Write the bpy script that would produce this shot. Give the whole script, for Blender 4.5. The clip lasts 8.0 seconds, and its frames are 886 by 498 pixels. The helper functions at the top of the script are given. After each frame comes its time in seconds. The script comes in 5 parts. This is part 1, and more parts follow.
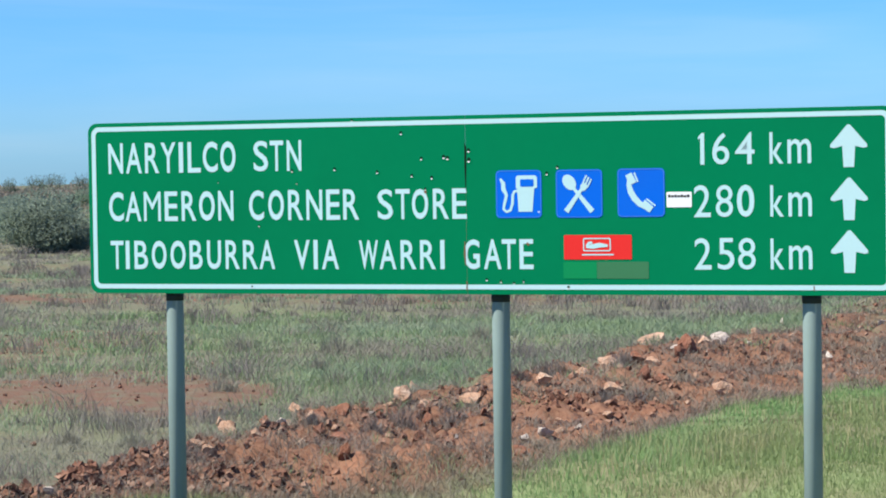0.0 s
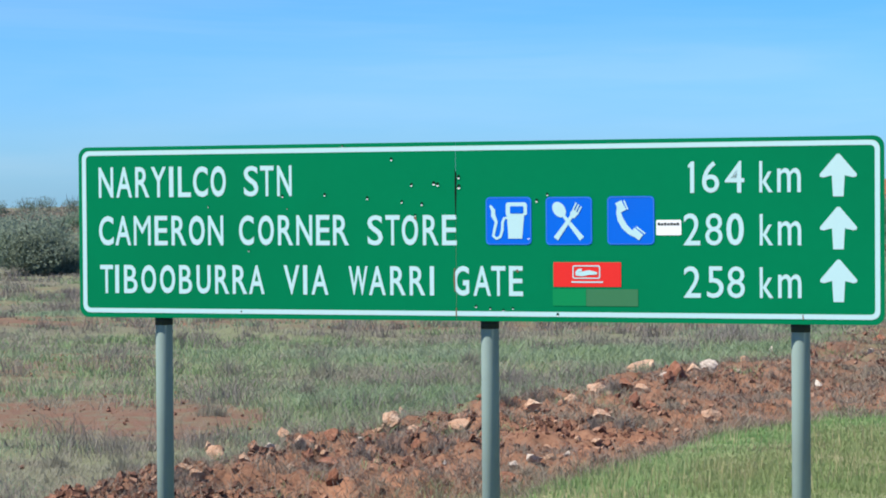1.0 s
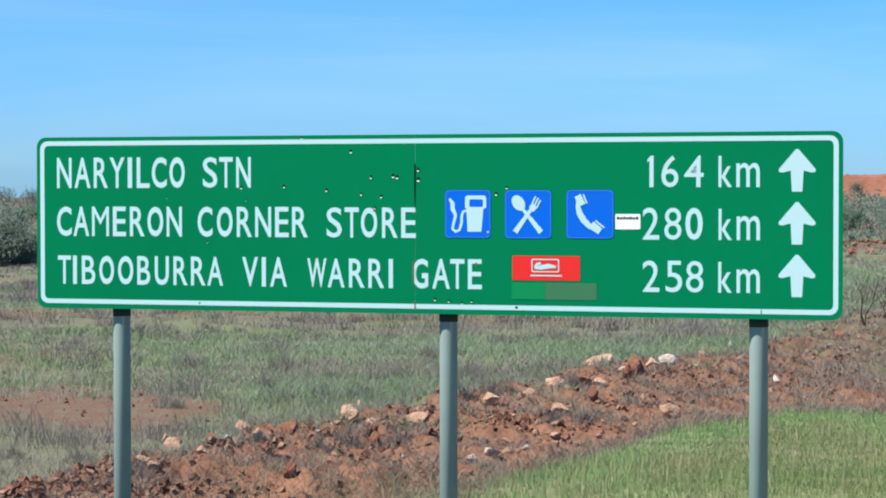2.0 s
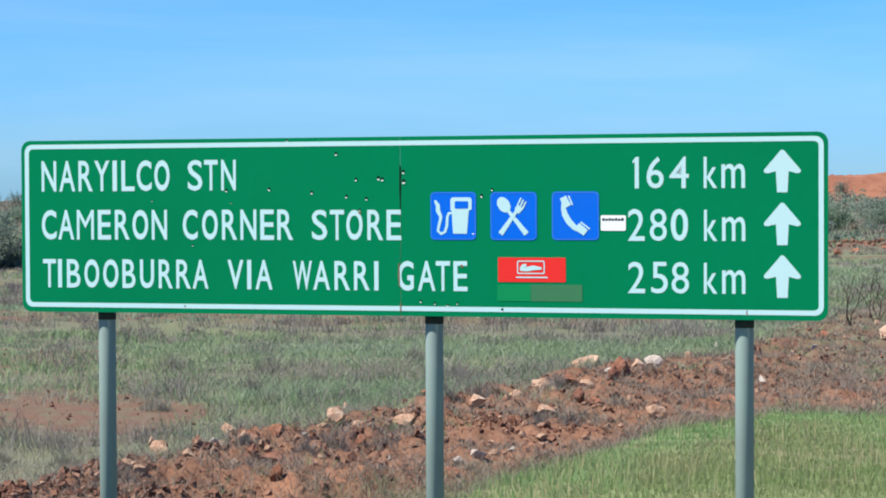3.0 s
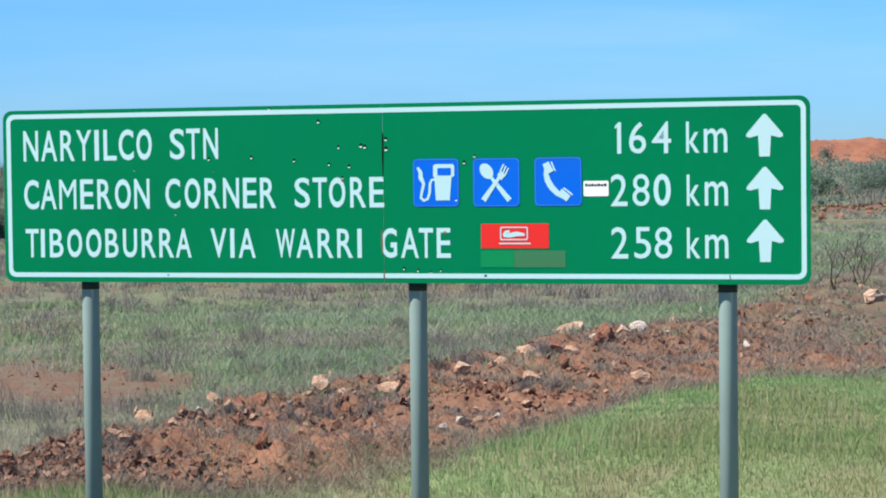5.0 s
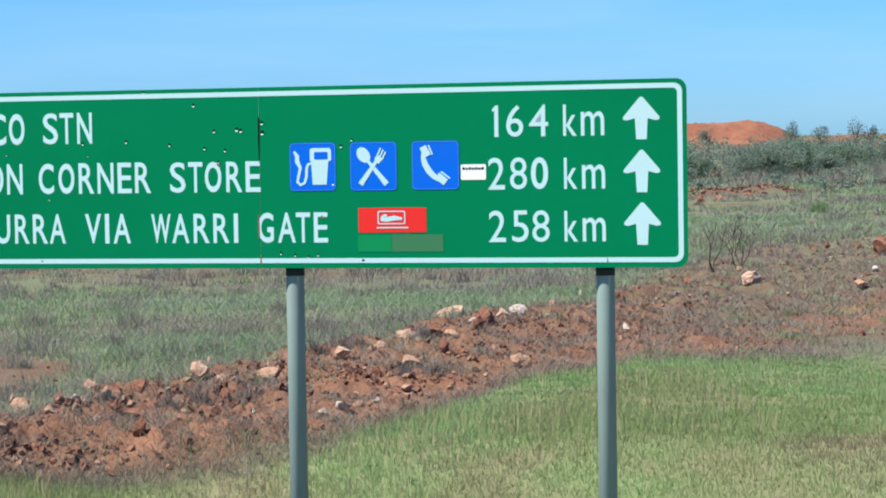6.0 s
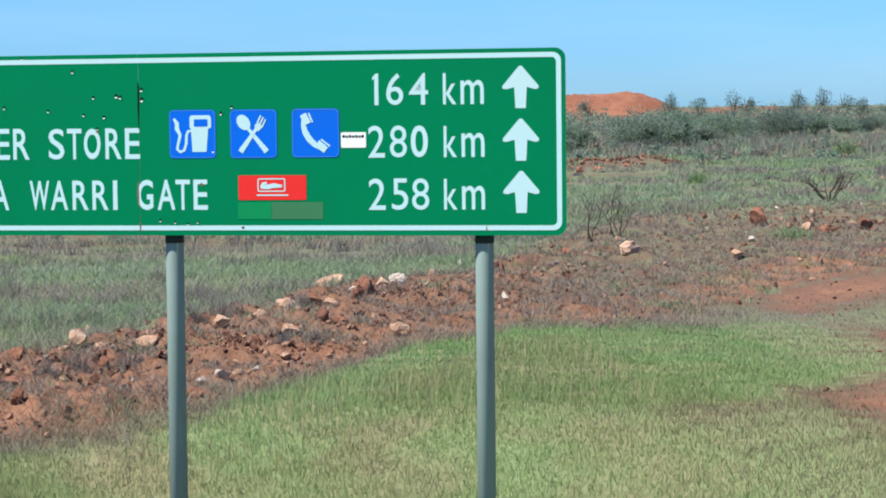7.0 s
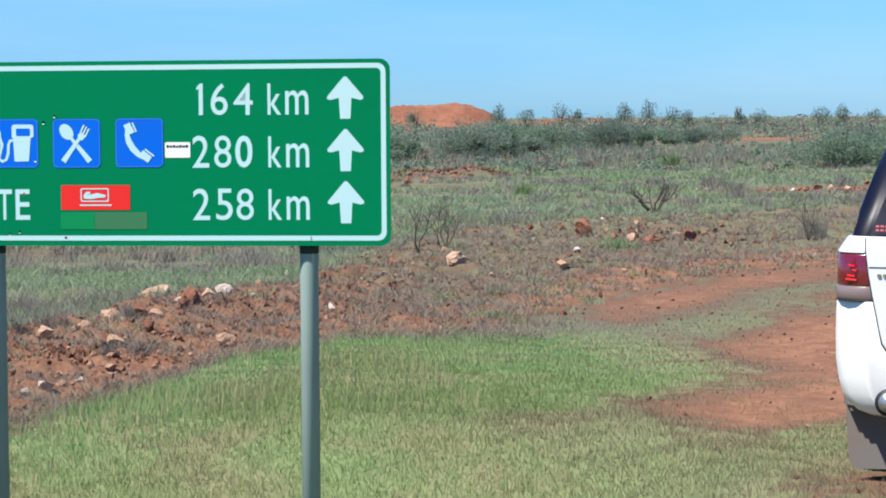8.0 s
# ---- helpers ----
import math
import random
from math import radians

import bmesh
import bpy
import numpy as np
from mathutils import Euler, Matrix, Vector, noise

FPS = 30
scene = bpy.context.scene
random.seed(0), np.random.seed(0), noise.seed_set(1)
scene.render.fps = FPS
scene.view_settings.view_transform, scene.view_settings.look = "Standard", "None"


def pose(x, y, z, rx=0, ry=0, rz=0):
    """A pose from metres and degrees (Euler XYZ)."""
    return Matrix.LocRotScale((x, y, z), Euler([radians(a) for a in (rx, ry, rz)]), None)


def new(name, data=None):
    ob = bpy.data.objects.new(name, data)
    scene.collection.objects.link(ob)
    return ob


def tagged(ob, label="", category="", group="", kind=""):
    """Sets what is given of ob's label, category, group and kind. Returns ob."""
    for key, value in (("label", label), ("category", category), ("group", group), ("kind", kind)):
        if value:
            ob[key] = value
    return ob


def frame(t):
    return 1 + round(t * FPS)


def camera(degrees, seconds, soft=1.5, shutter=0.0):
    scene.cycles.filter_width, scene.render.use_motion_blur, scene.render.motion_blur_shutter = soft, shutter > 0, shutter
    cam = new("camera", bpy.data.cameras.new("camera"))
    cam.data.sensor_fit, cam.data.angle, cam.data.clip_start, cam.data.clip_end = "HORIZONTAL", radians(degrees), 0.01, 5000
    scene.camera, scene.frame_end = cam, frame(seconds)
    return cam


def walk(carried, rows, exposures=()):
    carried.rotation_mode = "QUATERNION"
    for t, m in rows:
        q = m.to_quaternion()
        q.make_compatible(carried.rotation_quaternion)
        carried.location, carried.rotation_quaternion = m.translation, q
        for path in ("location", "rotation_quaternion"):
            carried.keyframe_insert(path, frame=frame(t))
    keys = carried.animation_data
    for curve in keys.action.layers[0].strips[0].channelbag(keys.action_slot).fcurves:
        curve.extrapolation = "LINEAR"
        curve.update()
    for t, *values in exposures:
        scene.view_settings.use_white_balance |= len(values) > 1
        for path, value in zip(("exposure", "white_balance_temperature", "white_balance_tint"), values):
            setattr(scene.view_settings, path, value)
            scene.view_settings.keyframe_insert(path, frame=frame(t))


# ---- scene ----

cam = camera(21.0, 8.0, soft=1.85)
# seconds, eye (m), turn (degrees)
PATH = [
    (0.0, -0.0202, -0.0103, 1.6567, 88.097, 0.858, 3.265),
    (0.5, -0.026, -0.0098, 1.6604, 88.5, 0.561, 3.292),
    (1.0, -0.0158, -0.0147, 1.6618, 88.699, 0.45, 3.05),
    (1.5, -0.0146, -0.0095, 1.6584, 88.559, 0.308, 2.612),
    (2.0, -0.0114, -0.004, 1.6587, 88.538, 0.06, 2.105),
    (2.2, -0.0112, -0.003, 1.6588, 88.59, 0.09, 1.915),
    (3.3, -0.0106, 0.0028, 1.6596, 88.562, 0.31, 1.78),
    (3.5, -0.0105, 0.0036, 1.6598, 88.512, 0.351, 1.979),
    (4.0, -0.0064, 0.0129, 1.6621, 88.143, 0.453, 2.375),
    (4.2, -0.0058, 0.0122, 1.661, 88.035, 0.49, 2.4),
    (5.3, -0.0012, 0.0012, 1.6512, 87.752, 0.775, 0.585),
    (5.5, 0.0, 0.0, 1.65, 87.697, 0.779, -0.033),
    (6.0, 0.0153, 0.0524, 1.6521, 87.3906, 0.9189, -1.4629),
    (6.5, 0.0212, 0.06, 1.6468, 86.9931, 1.0017, -2.6984),
    (7.0, 0.0134, 0.0128, 1.6434, 86.639, 0.621, -4.333),
    (7.5, 0.0156, -0.0115, 1.6423, 86.696, 0.196, -6.194),
    (8.0, 0.0274, -0.0135, 1.6424, 86.863, 0.377, -8.433),
]
walk(cam, [(t, pose(x, y, z, rx, ry, rz)) for t, x, y, z, rx, ry, rz in PATH])

# ---- light ----
SUN_AZ, SUN_EL = radians(-116), radians(55)      # azimuth from +y, clockwise
sun_dir = Vector((math.sin(SUN_AZ) * math.cos(SUN_EL), math.cos(SUN_AZ) * math.cos(SUN_EL), math.sin(SUN_EL)))
sun = new("sun", bpy.data.lights.new("sun", "SUN"))
sun.data.energy, sun.data.angle, sun.data.color = 5.0, radians(0.6), (1.0, 0.95, 0.87)
sun.matrix_world = Matrix.Translation((0, 0, 30)) @ (-sun_dir).to_track_quat("-Z", "Y").to_matrix().to_4x4()
scene.view_settings.exposure = 1.06


def nodes_of(tree):
    def add(kind, inputs=None, data_type="", operation="", attribute_name=""):
        n = tree.nodes.new(kind)
        if data_type:
            n.data_type = data_type
        if operation:
            n.operation = operation
        if attribute_name:
            n.attribute_name = attribute_name
        for k, v in (inputs or {}).items():
            if isinstance(v, bpy.types.NodeSocket):
                tree.links.new(v, n.inputs[k])
            else:
                n.inputs[k].default_value = v
        return n
    return add


world = bpy.data.worlds.new("sky")
scene.world = world
world.use_nodes = True
world.node_tree.nodes.clear()
W = nodes_of(world.node_tree)
sky = W("ShaderNodeTexSky")
sky.sky_type, sky.sun_disc, sky.sun_elevation, sky.sun_rotation = "NISHITA", False, SUN_EL, SUN_AZ
sky.altitude, sky.air_density, sky.dust_density, sky.ozone_density = 300, 1.0, 0.3, 4.0
geo = W("ShaderNodeTexCoord")
stretch = W("ShaderNodeMapping", {"Vector": geo.outputs["Generated"], "Rotation": (0.0, 0.06, 0.0), "Scale": (2.2, 2.2, 17.0)})
wisp = W("ShaderNodeTexNoise", {"Vector": stretch.outputs[0], "Scale": 1.6, "Detail": 5.0, "Roughness": 0.55, "Distortion": 0.4})
wr = W("ShaderNodeMapRange", {"Value": wisp.outputs["Fac"], "From Min": 0.44, "From Max": 0.66, "To Min": 0.0, "To Max": 1.0})
clear = W("ShaderNodeVectorMath", {0: sky.outputs[0], 1: (0.28, 0.84, 1.5)}, operation="MULTIPLY")
pale = W("ShaderNodeVectorMath", {0: sky.outputs[0], 1: (0.46, 0.9, 1.58)}, operation="MULTIPLY")
rise_up = W("ShaderNodeMapRange", {"Value": W("ShaderNodeSeparateXYZ", {0: geo.outputs["Generated"]}).outputs[2], "From Min": 0.03, "From Max": 0.12, "To Min": 1.0, "To Max": 0.0})
haze = W("ShaderNodeMath", {0: wr.outputs[0], 1: rise_up.outputs[0]}, operation="MAXIMUM")
veil = W("ShaderNodeMix", {0: haze.outputs[0], 6: clear.outputs[0], 7: pale.outputs[0]}, data_type="RGBA")
cirrus = W("ShaderNodeVectorMath", {0: sky.outputs[0], 1: (0.66, 1.0, 1.6)}, operation="MULTIPLY")
thin = W("ShaderNodeMath", {0: wr.outputs[0], 1: 0.45}, operation="MULTIPLY")
veil = W("ShaderNodeMix", {0: thin.outputs[0], 6: veil.outputs[2], 7: cirrus.outputs[0]}, data_type="RGBA")
W("ShaderNodeOutputWorld", {"Surface": W("ShaderNodeBackground", {"Color": veil.outputs[2], "Strength": 0.0537}).outputs[0]})


# ---- materials ----
def material(name, build):
    m = bpy.data.materials.new(name)
    m.use_nodes = True
    m.node_tree.nodes.clear()
    n = nodes_of(m.node_tree)
    n("ShaderNodeOutputMaterial", {"Surface": build(n)})
    return m


ALBEDO = 0.74


def mixc(n, fac, a, b):
    a, b = (v if isinstance(v, bpy.types.NodeSocket) else (*(c * ALBEDO for c in v), 1) for v in (a, b))
    return n("ShaderNodeMix", {0: fac, 6: a, 7: b}, data_type="RGBA").outputs[2]


def tex(n, scale, detail=4.0, rough=0.55, coord="Object"):
    return n("ShaderNodeTexNoise", {"Vector": n("ShaderNodeTexCoord").outputs[coord], "Scale": scale, "Detail": detail, "Roughness": rough}).outputs["Fac"]


def band(n, v, a, b, lo=0.0, hi=1.0):
    return n("ShaderNodeMapRange", {"Value": v, "From Min": a, "From Max": b, "To Min": lo, "To Max": hi}).outputs[0]


def bump(n, height, strength, dist):
    return n("ShaderNodeBump", {"Height": height, "Strength": strength, "Distance": dist}).outputs[0]


def painted(name, colour, rough=0.45, grime=(0.2, 0.12, 0.07), amount=0.18, metal=0.0, scale=9.0, bumpy=0.05, coat=0.0, spec=0.3):
    """Paint, film or metal with faint dust and fine unevenness."""
    def build(n):
        big, fine = tex(n, scale * 0.35), tex(n, scale * 9)
        col = mixc(n, band(n, big, 0.45, 0.8, 0, amount), colour, grime)
        col = mixc(n, band(n, fine, 0.3, 0.7, 0, 0.12), col, tuple(c * 0.75 for c in colour))
        return n("ShaderNodeBsdfPrincipled", {"Base Color": col, "Roughness": band(n, big, 0.3, 0.7, rough - 0.06, rough + 0.1), "Metallic": metal, "Coat Weight": coat, "Specular IOR Level": spec,
                                              "Normal": bump(n, tex(n, scale * 2), bumpy, 0.004)}).outputs[0]
    return material(name, build)


def plant(name, a, b, c, rough=0.6, through_light=0.25):
    """Leaves and blades: each island takes its own tone between a, b and c."""
    def build(n):
        r = n("ShaderNodeNewGeometry").outputs["Random Per Island"]
        patch = tex(n, 0.55, 3)
        col = mixc(n, band(n, r, 0, 1.0, 0.28, 0.72), a, b)
        col = mixc(n, band(n, r, 0.85, 1.0, 0, 0.45), col, c)
        col = mixc(n, band(n, patch, 0.4, 0.62, 0, 0.55), col, c)
        col = mixc(n, band(n, tex(n, 2.4, 3), 0.45, 0.65, 0, 0.5), col, b)
        d = n("ShaderNodeBsdfPrincipled", {"Base Color": col, "Roughness": rough, "Specular IOR Level": 0.12}).outputs[0]
        t = n("ShaderNodeBsdfTranslucent", {"Color": col}).outputs[0]
        return n("ShaderNodeMixShader", {0: through_light, 1: d, 2: t}).outputs[0]
    return material(name, build)


def stone(name, a, b, c):
    def build(n):
        o = n("ShaderNodeObjectInfo").outputs["Random"]
        big, fine = tex(n, 2.6), tex(n, 9, 6, 0.7)
        col = mixc(n, band(n, big, 0.38, 0.6), a, b)
        col = mixc(n, band(n, o, 0.0, 1.0, 0, 0.55), col, c)
        # fine dark mottling puts crevice shade into the colour
        col = mixc(n, band(n, fine, 0.48, 0.68, 0, 0.5), col, tuple(v * 0.45 for v in a))
        return n("ShaderNodeBsdfPrincipled", {"Base Color": col, "Roughness": 0.92, "Specular IOR Level": 0.15, "Normal": bump(n, fine, 0.9, 0.03)}).outputs[0]
    return material(name, build)


def build_ground(n):
    bare = n("ShaderNodeAttribute", attribute_name="bare").outputs["Fac"]
    fine, mid, big = tex(n, 26, 6, 0.7), tex(n, 4.5, 5, 0.6), tex(n, 0.35, 4)
    red = mixc(n, band(n, mid, 0.35, 0.68), (0.22, 0.108, 0.064), (0.36, 0.185, 0.108))
    red = mixc(n, band(n, bare, 0.55, 0.95, 1.0, 0.0), red, (0.155, 0.098, 0.068))
    red = mixc(n, band(n, fine, 0.46, 0.68, 0, 0.85), red, (0.14, 0.06, 0.036))
    litter = mixc(n, band(n, fine, 0.35, 0.65), (0.125, 0.13, 0.085), (0.185, 0.17, 0.12))
    litter = mixc(n, band(n, big, 0.4, 0.62, 0, 0.6), litter, (0.17, 0.2, 0.095))
    thatch = n("ShaderNodeAttribute", attribute_name="thatch").outputs["Fac"]
    turf = mixc(n, band(n, fine, 0.35, 0.65), (0.17, 0.235, 0.102), (0.235, 0.28, 0.13))
    turf = mixc(n, band(n, tex(n, 1.3, 4), 0.42, 0.6, 0, 0.6), turf, (0.27, 0.215, 0.14))
    worn = n("ShaderNodeMath", {0: thatch, 1: band(n, mid, 0.25, 0.75, -0.35, 0.35)}, operation="ADD").outputs[0]
    litter = mixc(n, band(n, worn, 0.3, 0.7), litter, turf)
    edge = n("ShaderNodeMath", {0: bare, 1: band(n, mid, 0.25, 0.75, -0.3, 0.3)}, operation="ADD").outputs[0]
    col = mixc(n, band(n, edge, 0.35, 0.65), litter, red)
    return n("ShaderNodeBsdfPrincipled", {"Base Color": col, "Roughness": 0.95, "Specular IOR Level": 0.15, "Normal": bump(n, fine, 0.8, 0.02)}).outputs[0]


GROUND = material("red_earth", build_ground)


def build_rise(n):
    big, mid = tex(n, 0.16, 5, 0.6), tex(n, 0.9, 5, 0.65)
    col = mixc(n, band(n, big, 0.38, 0.62), (0.24, 0.098, 0.058), (0.33, 0.15, 0.09))
    col = mixc(n, band(n, mid, 0.5, 0.68, 0, 0.7), col, (0.17, 0.07, 0.045))
    return n("ShaderNodeBsdfPrincipled", {"Base Color": col, "Roughness": 0.95, "Specular IOR Level": 0.1, "Normal": bump(n, mid, 1.0, 0.25)}).outputs[0]


RISE = material("bare_red_rise", build_rise)
GREEN = painted("sign_green", (0.0, 0.2, 0.08), 0.55, (0.0, 0.15, 0.06), 0.75, scale=2.5, bumpy=0.3, spec=0.03)
WHITE = painted("sign_white", (0.49, 0.74, 0.765), 0.5, (0.5, 0.5, 0.46), 0.12)
# white of the small sticker, also of the glints painted on the dents
BRIGHT = painted("fresh_white_film_and_glint", (0.88, 0.9, 0.9), 0.5, amount=0.05)
BLUE = painted("sign_blue", (0.0, 0.135, 0.72), 0.5, (0.01, 0.1, 0.45), 0.2, spec=0.1)
RED = painted("sticker_red", (0.8, 0.032, 0.028), 0.5, (0.6, 0.05, 0.04), 0.1, spec=0.1)
FADE_A = painted("faded_green_film", (0.004, 0.255, 0.085), 0.55, (0.0, 0.19, 0.07), 0.2, spec=0.06)
FADE_B = painted("faded_grey_green_film", (0.05, 0.195, 0.09), 0.55, (0.04, 0.17, 0.07), 0.2, spec=0.06)
STEEL = painted("galvanised_steel", (0.275, 0.365, 0.335), 0.65, (0.17, 0.2, 0.19), 0.4, scale=6, bumpy=0.1, spec=0.2)
# near-black steel tone for the sign's shade on the post tops
POST_SHADE = painted("post_top_shade", (0.035, 0.05, 0.048), 0.7, (0.03, 0.03, 0.03), 0.3, spec=0.1)
BACK = painted("bare_aluminium", (0.5, 0.51, 0.52), 0.4, metal=0.8)
HOLE = painted("dark_hole", (0.008, 0.012, 0.01), 0.8, (0.01, 0.01, 0.01), spec=0.05)
# dark green for the shade painted inside the shot dents
PIT = painted("shot_pit_shade", (0.003, 0.033, 0.015), 0.7, (0.01, 0.03, 0.015), spec=0.05)
RUST = painted("rust", (0.2, 0.11, 0.06), 0.85)
STONE_RED = stone("red_stone", (0.3, 0.12, 0.07), (0.46, 0.23, 0.14), (0.24, 0.11, 0.08))
STONE_TAN = stone("tan_stone", (0.6, 0.36, 0.23), (0.72, 0.54, 0.4), (0.54, 0.3, 0.18))
STONE_PALE = stone("pale_stone", (0.76, 0.66, 0.55), (0.86, 0.79, 0.7), (0.7, 0.54, 0.42))


def build_clod(n):
    r = n("ShaderNodeNewGeometry").outputs["Random Per Island"]
    col = mixc(n, band(n, r, 0.0, 0.55), (0.075, 0.04, 0.03), (0.22, 0.108, 0.07))
    col = mixc(n, band(n, r, 0.72, 1.0, 0, 0.85), col, (0.4, 0.26, 0.18))
    fine = tex(n, 60, 5, 0.65)
    col = mixc(n, band(n, fine, 0.5, 0.75, 0, 0.5), col, (0.1, 0.05, 0.035))
    return n("ShaderNodeBsdfPrincipled", {"Base Color": col, "Roughness": 0.95, "Specular IOR Level": 0.15, "Normal": bump(n, fine, 0.6, 0.01)}).outputs[0]


CLOD = material("red_clod", build_clod)
VERGE = plant("verge_grass", (0.19, 0.3, 0.108), (0.275, 0.37, 0.145), (0.35, 0.365, 0.18), through_light=0.4)
LUSH = plant("lush_grass", (0.19, 0.375, 0.135), (0.265, 0.43, 0.165), (0.35, 0.405, 0.195), through_light=0.42)
OLIVE = plant("dry_verge_grass", (0.2, 0.195, 0.11), (0.275, 0.245, 0.15), (0.32, 0.24, 0.165), through_light=0.35)
DEAD = plant("dead_tuft", (0.2, 0.165, 0.135), (0.3, 0.25, 0.205), (0.27, 0.26, 0.18), through_light=0.3)
MEADOW = plant("meadow_green", (0.19, 0.315, 0.14), (0.275, 0.38, 0.18), (0.35, 0.4, 0.24), through_light=0.4)
STRAW = plant("straw", (0.42, 0.37, 0.2), (0.5, 0.46, 0.27), (0.36, 0.34, 0.16))
FIELD = plant("field_grass", (0.2, 0.305, 0.175), (0.275, 0.37, 0.22), (0.345, 0.395, 0.28), through_light=0.4)
GREY = plant("grey_grass", (0.245, 0.232, 0.185), (0.33, 0.312, 0.25), (0.28, 0.29, 0.205), through_light=0.35)
TWIG = plant("dry_twigs", (0.165, 0.145, 0.13), (0.245, 0.22, 0.195), (0.3, 0.275, 0.235), through_light=0.25)
# scrub green, lightened and blued to carry distance haze in its colour
LEAF = plant("hazed_scrub_leaf", (0.17, 0.26, 0.175), (0.245, 0.345, 0.24), (0.29, 0.36, 0.265), through_light=0.5)
LEAF_GREY = plant("saltbush_leaf", (0.185, 0.255, 0.19), (0.265, 0.335, 0.255), (0.315, 0.37, 0.28), through_light=0.5)
# mulga green with the skyline's grey-blue haze mixed into its colour
LEAF_DARK = plant("hazed_mulga_leaf", (0.12, 0.18, 0.14), (0.18, 0.245, 0.19), (0.23, 0.28, 0.225), through_light=0.5)
BARK = stone("bark", (0.055, 0.042, 0.034), (0.1, 0.08, 0.065), (0.07, 0.055, 0.045))


# ---- geometry helpers ----
def obj(name, bm, mat, parent=None, label="", smooth=False):
    me = bpy.data.meshes.new(name)
    bmesh.ops.recalc_face_normals(bm, faces=bm.faces)
    bm.to_mesh(me)
    bm.free()
    if smooth:
        me.shade_smooth()
    me.materials.append(mat)
    ob = new(name, me)
    ob.parent = parent
    return tagged(ob, label)


def part(name, bm, mat, parent, label="", smooth=False):
    return obj(name, bm, mat, parent, label, smooth)


def from_np(name, verts, faces, mat, parent=None):
    """faces: list of integer arrays, each (n, 3) or (n, 4)."""
    me = bpy.data.meshes.new(name)
    loops = np.concatenate([f.ravel() for f in faces]).astype(np.int32)
    sizes = np.concatenate([np.full(len(f), f.shape[1]) for f in faces]).astype(np.int32)
    starts = (np.cumsum(sizes) - sizes).astype(np.int32)
    me.vertices.add(len(verts))
    me.vertices.foreach_set("co", np.ascontiguousarray(verts, dtype=np.float32).ravel())
    me.loops.add(len(loops))
    me.loops.foreach_set("vertex_index", loops)
    me.polygons.add(len(sizes))
    me.polygons.foreach_set("loop_start", starts)
    me.update(calc_edges=True)
    me.validate()
    me.materials.append(mat)
    ob = new(name, me)
    ob.parent = parent
    return ob


def value_noise(x, y, seed=0):
    xi, yi = np.floor(x).astype(np.int64), np.floor(y).astype(np.int64)
    xf, yf = x - xi, y - yi
    xf, yf = xf * xf * (3 - 2 * xf), yf * yf * (3 - 2 * yf)

    def h(i, j):
        k = (i * 374761393 + j * 668265263 + seed * 974634641) & 0xFFFFFFFF
        k = ((k ^ (k >> 13)) * 1274126177) & 0xFFFFFFFF
        return ((k ^ (k >> 16)) & 0xFFFF) / 65535.0
    return (h(xi, yi) * (1 - xf) + h(xi + 1, yi) * xf) * (1 - yf) + (h(xi, yi + 1) * (1 - xf) + h(xi + 1, yi + 1) * xf) * yf


def fbm(x, y, seed=0, octaves=4):
    x, y = np.asarray(x, float), np.asarray(y, float)
    s, a, tot = 0.0, 1.0, 0.0
    for o in range(octaves):
        s = s + a * value_noise(x * 2 ** o + 17.3 * o, y * 2 ** o - 9.1 * o, seed + o)
        tot += a
        a *= 0.5
    return s / tot


def smooth01(a, b, v):
    t = np.clip((v - a) / (b - a), 0, 1)
    return t * t * (3 - 2 * t)


# ---- the lie of the land ----
FRONT_X = (-30, -8, -4, -2.25, -1.3, -0.35, 0.0, 1.05, 1.9, 2.6, 3.2, 4.3, 5.4, 6.8, 8.0, 12, 40)
FRONT_Y = (-4, 7.0, 10.2, 12.1, 13.0, 13.45, 14.1, 16.8, 17.9, 17.7, 18.1, 20.1, 21.6, 23.6, 24.8, 29, 60)
BACK_X = (-30, -8, -4, -2.9, -2.6, -2.2, -1.8, -1.23, -0.33, 0.68, 1.95, 3.5, 5.1, 7.7, 9.3, 12, 40)
BACK_Y = (0, 8.2, 10.8, 11.8, 13.0, 14.4, 15.4, 16.4, 18.6, 20.8, 22.6, 28.0, 33.5, 36.0, 36.9, 39, 68)
TRACK_Y = (8, 9.9, 11.0, 12.05, 13.7, 16.3, 18.0, 21.3, 23.5, 30, 60)
TRACK_X = (2.4, 2.75, 3.3, 2.75, 3.3, 4.25, 4.9, 6.6, 7.8, 11.5, 28)


def bank_u(x, y):
    f, b = np.interp(x, FRONT_X, FRONT_Y), np.interp(x, BACK_X, BACK_Y)
    return (y - f) / (b - f)


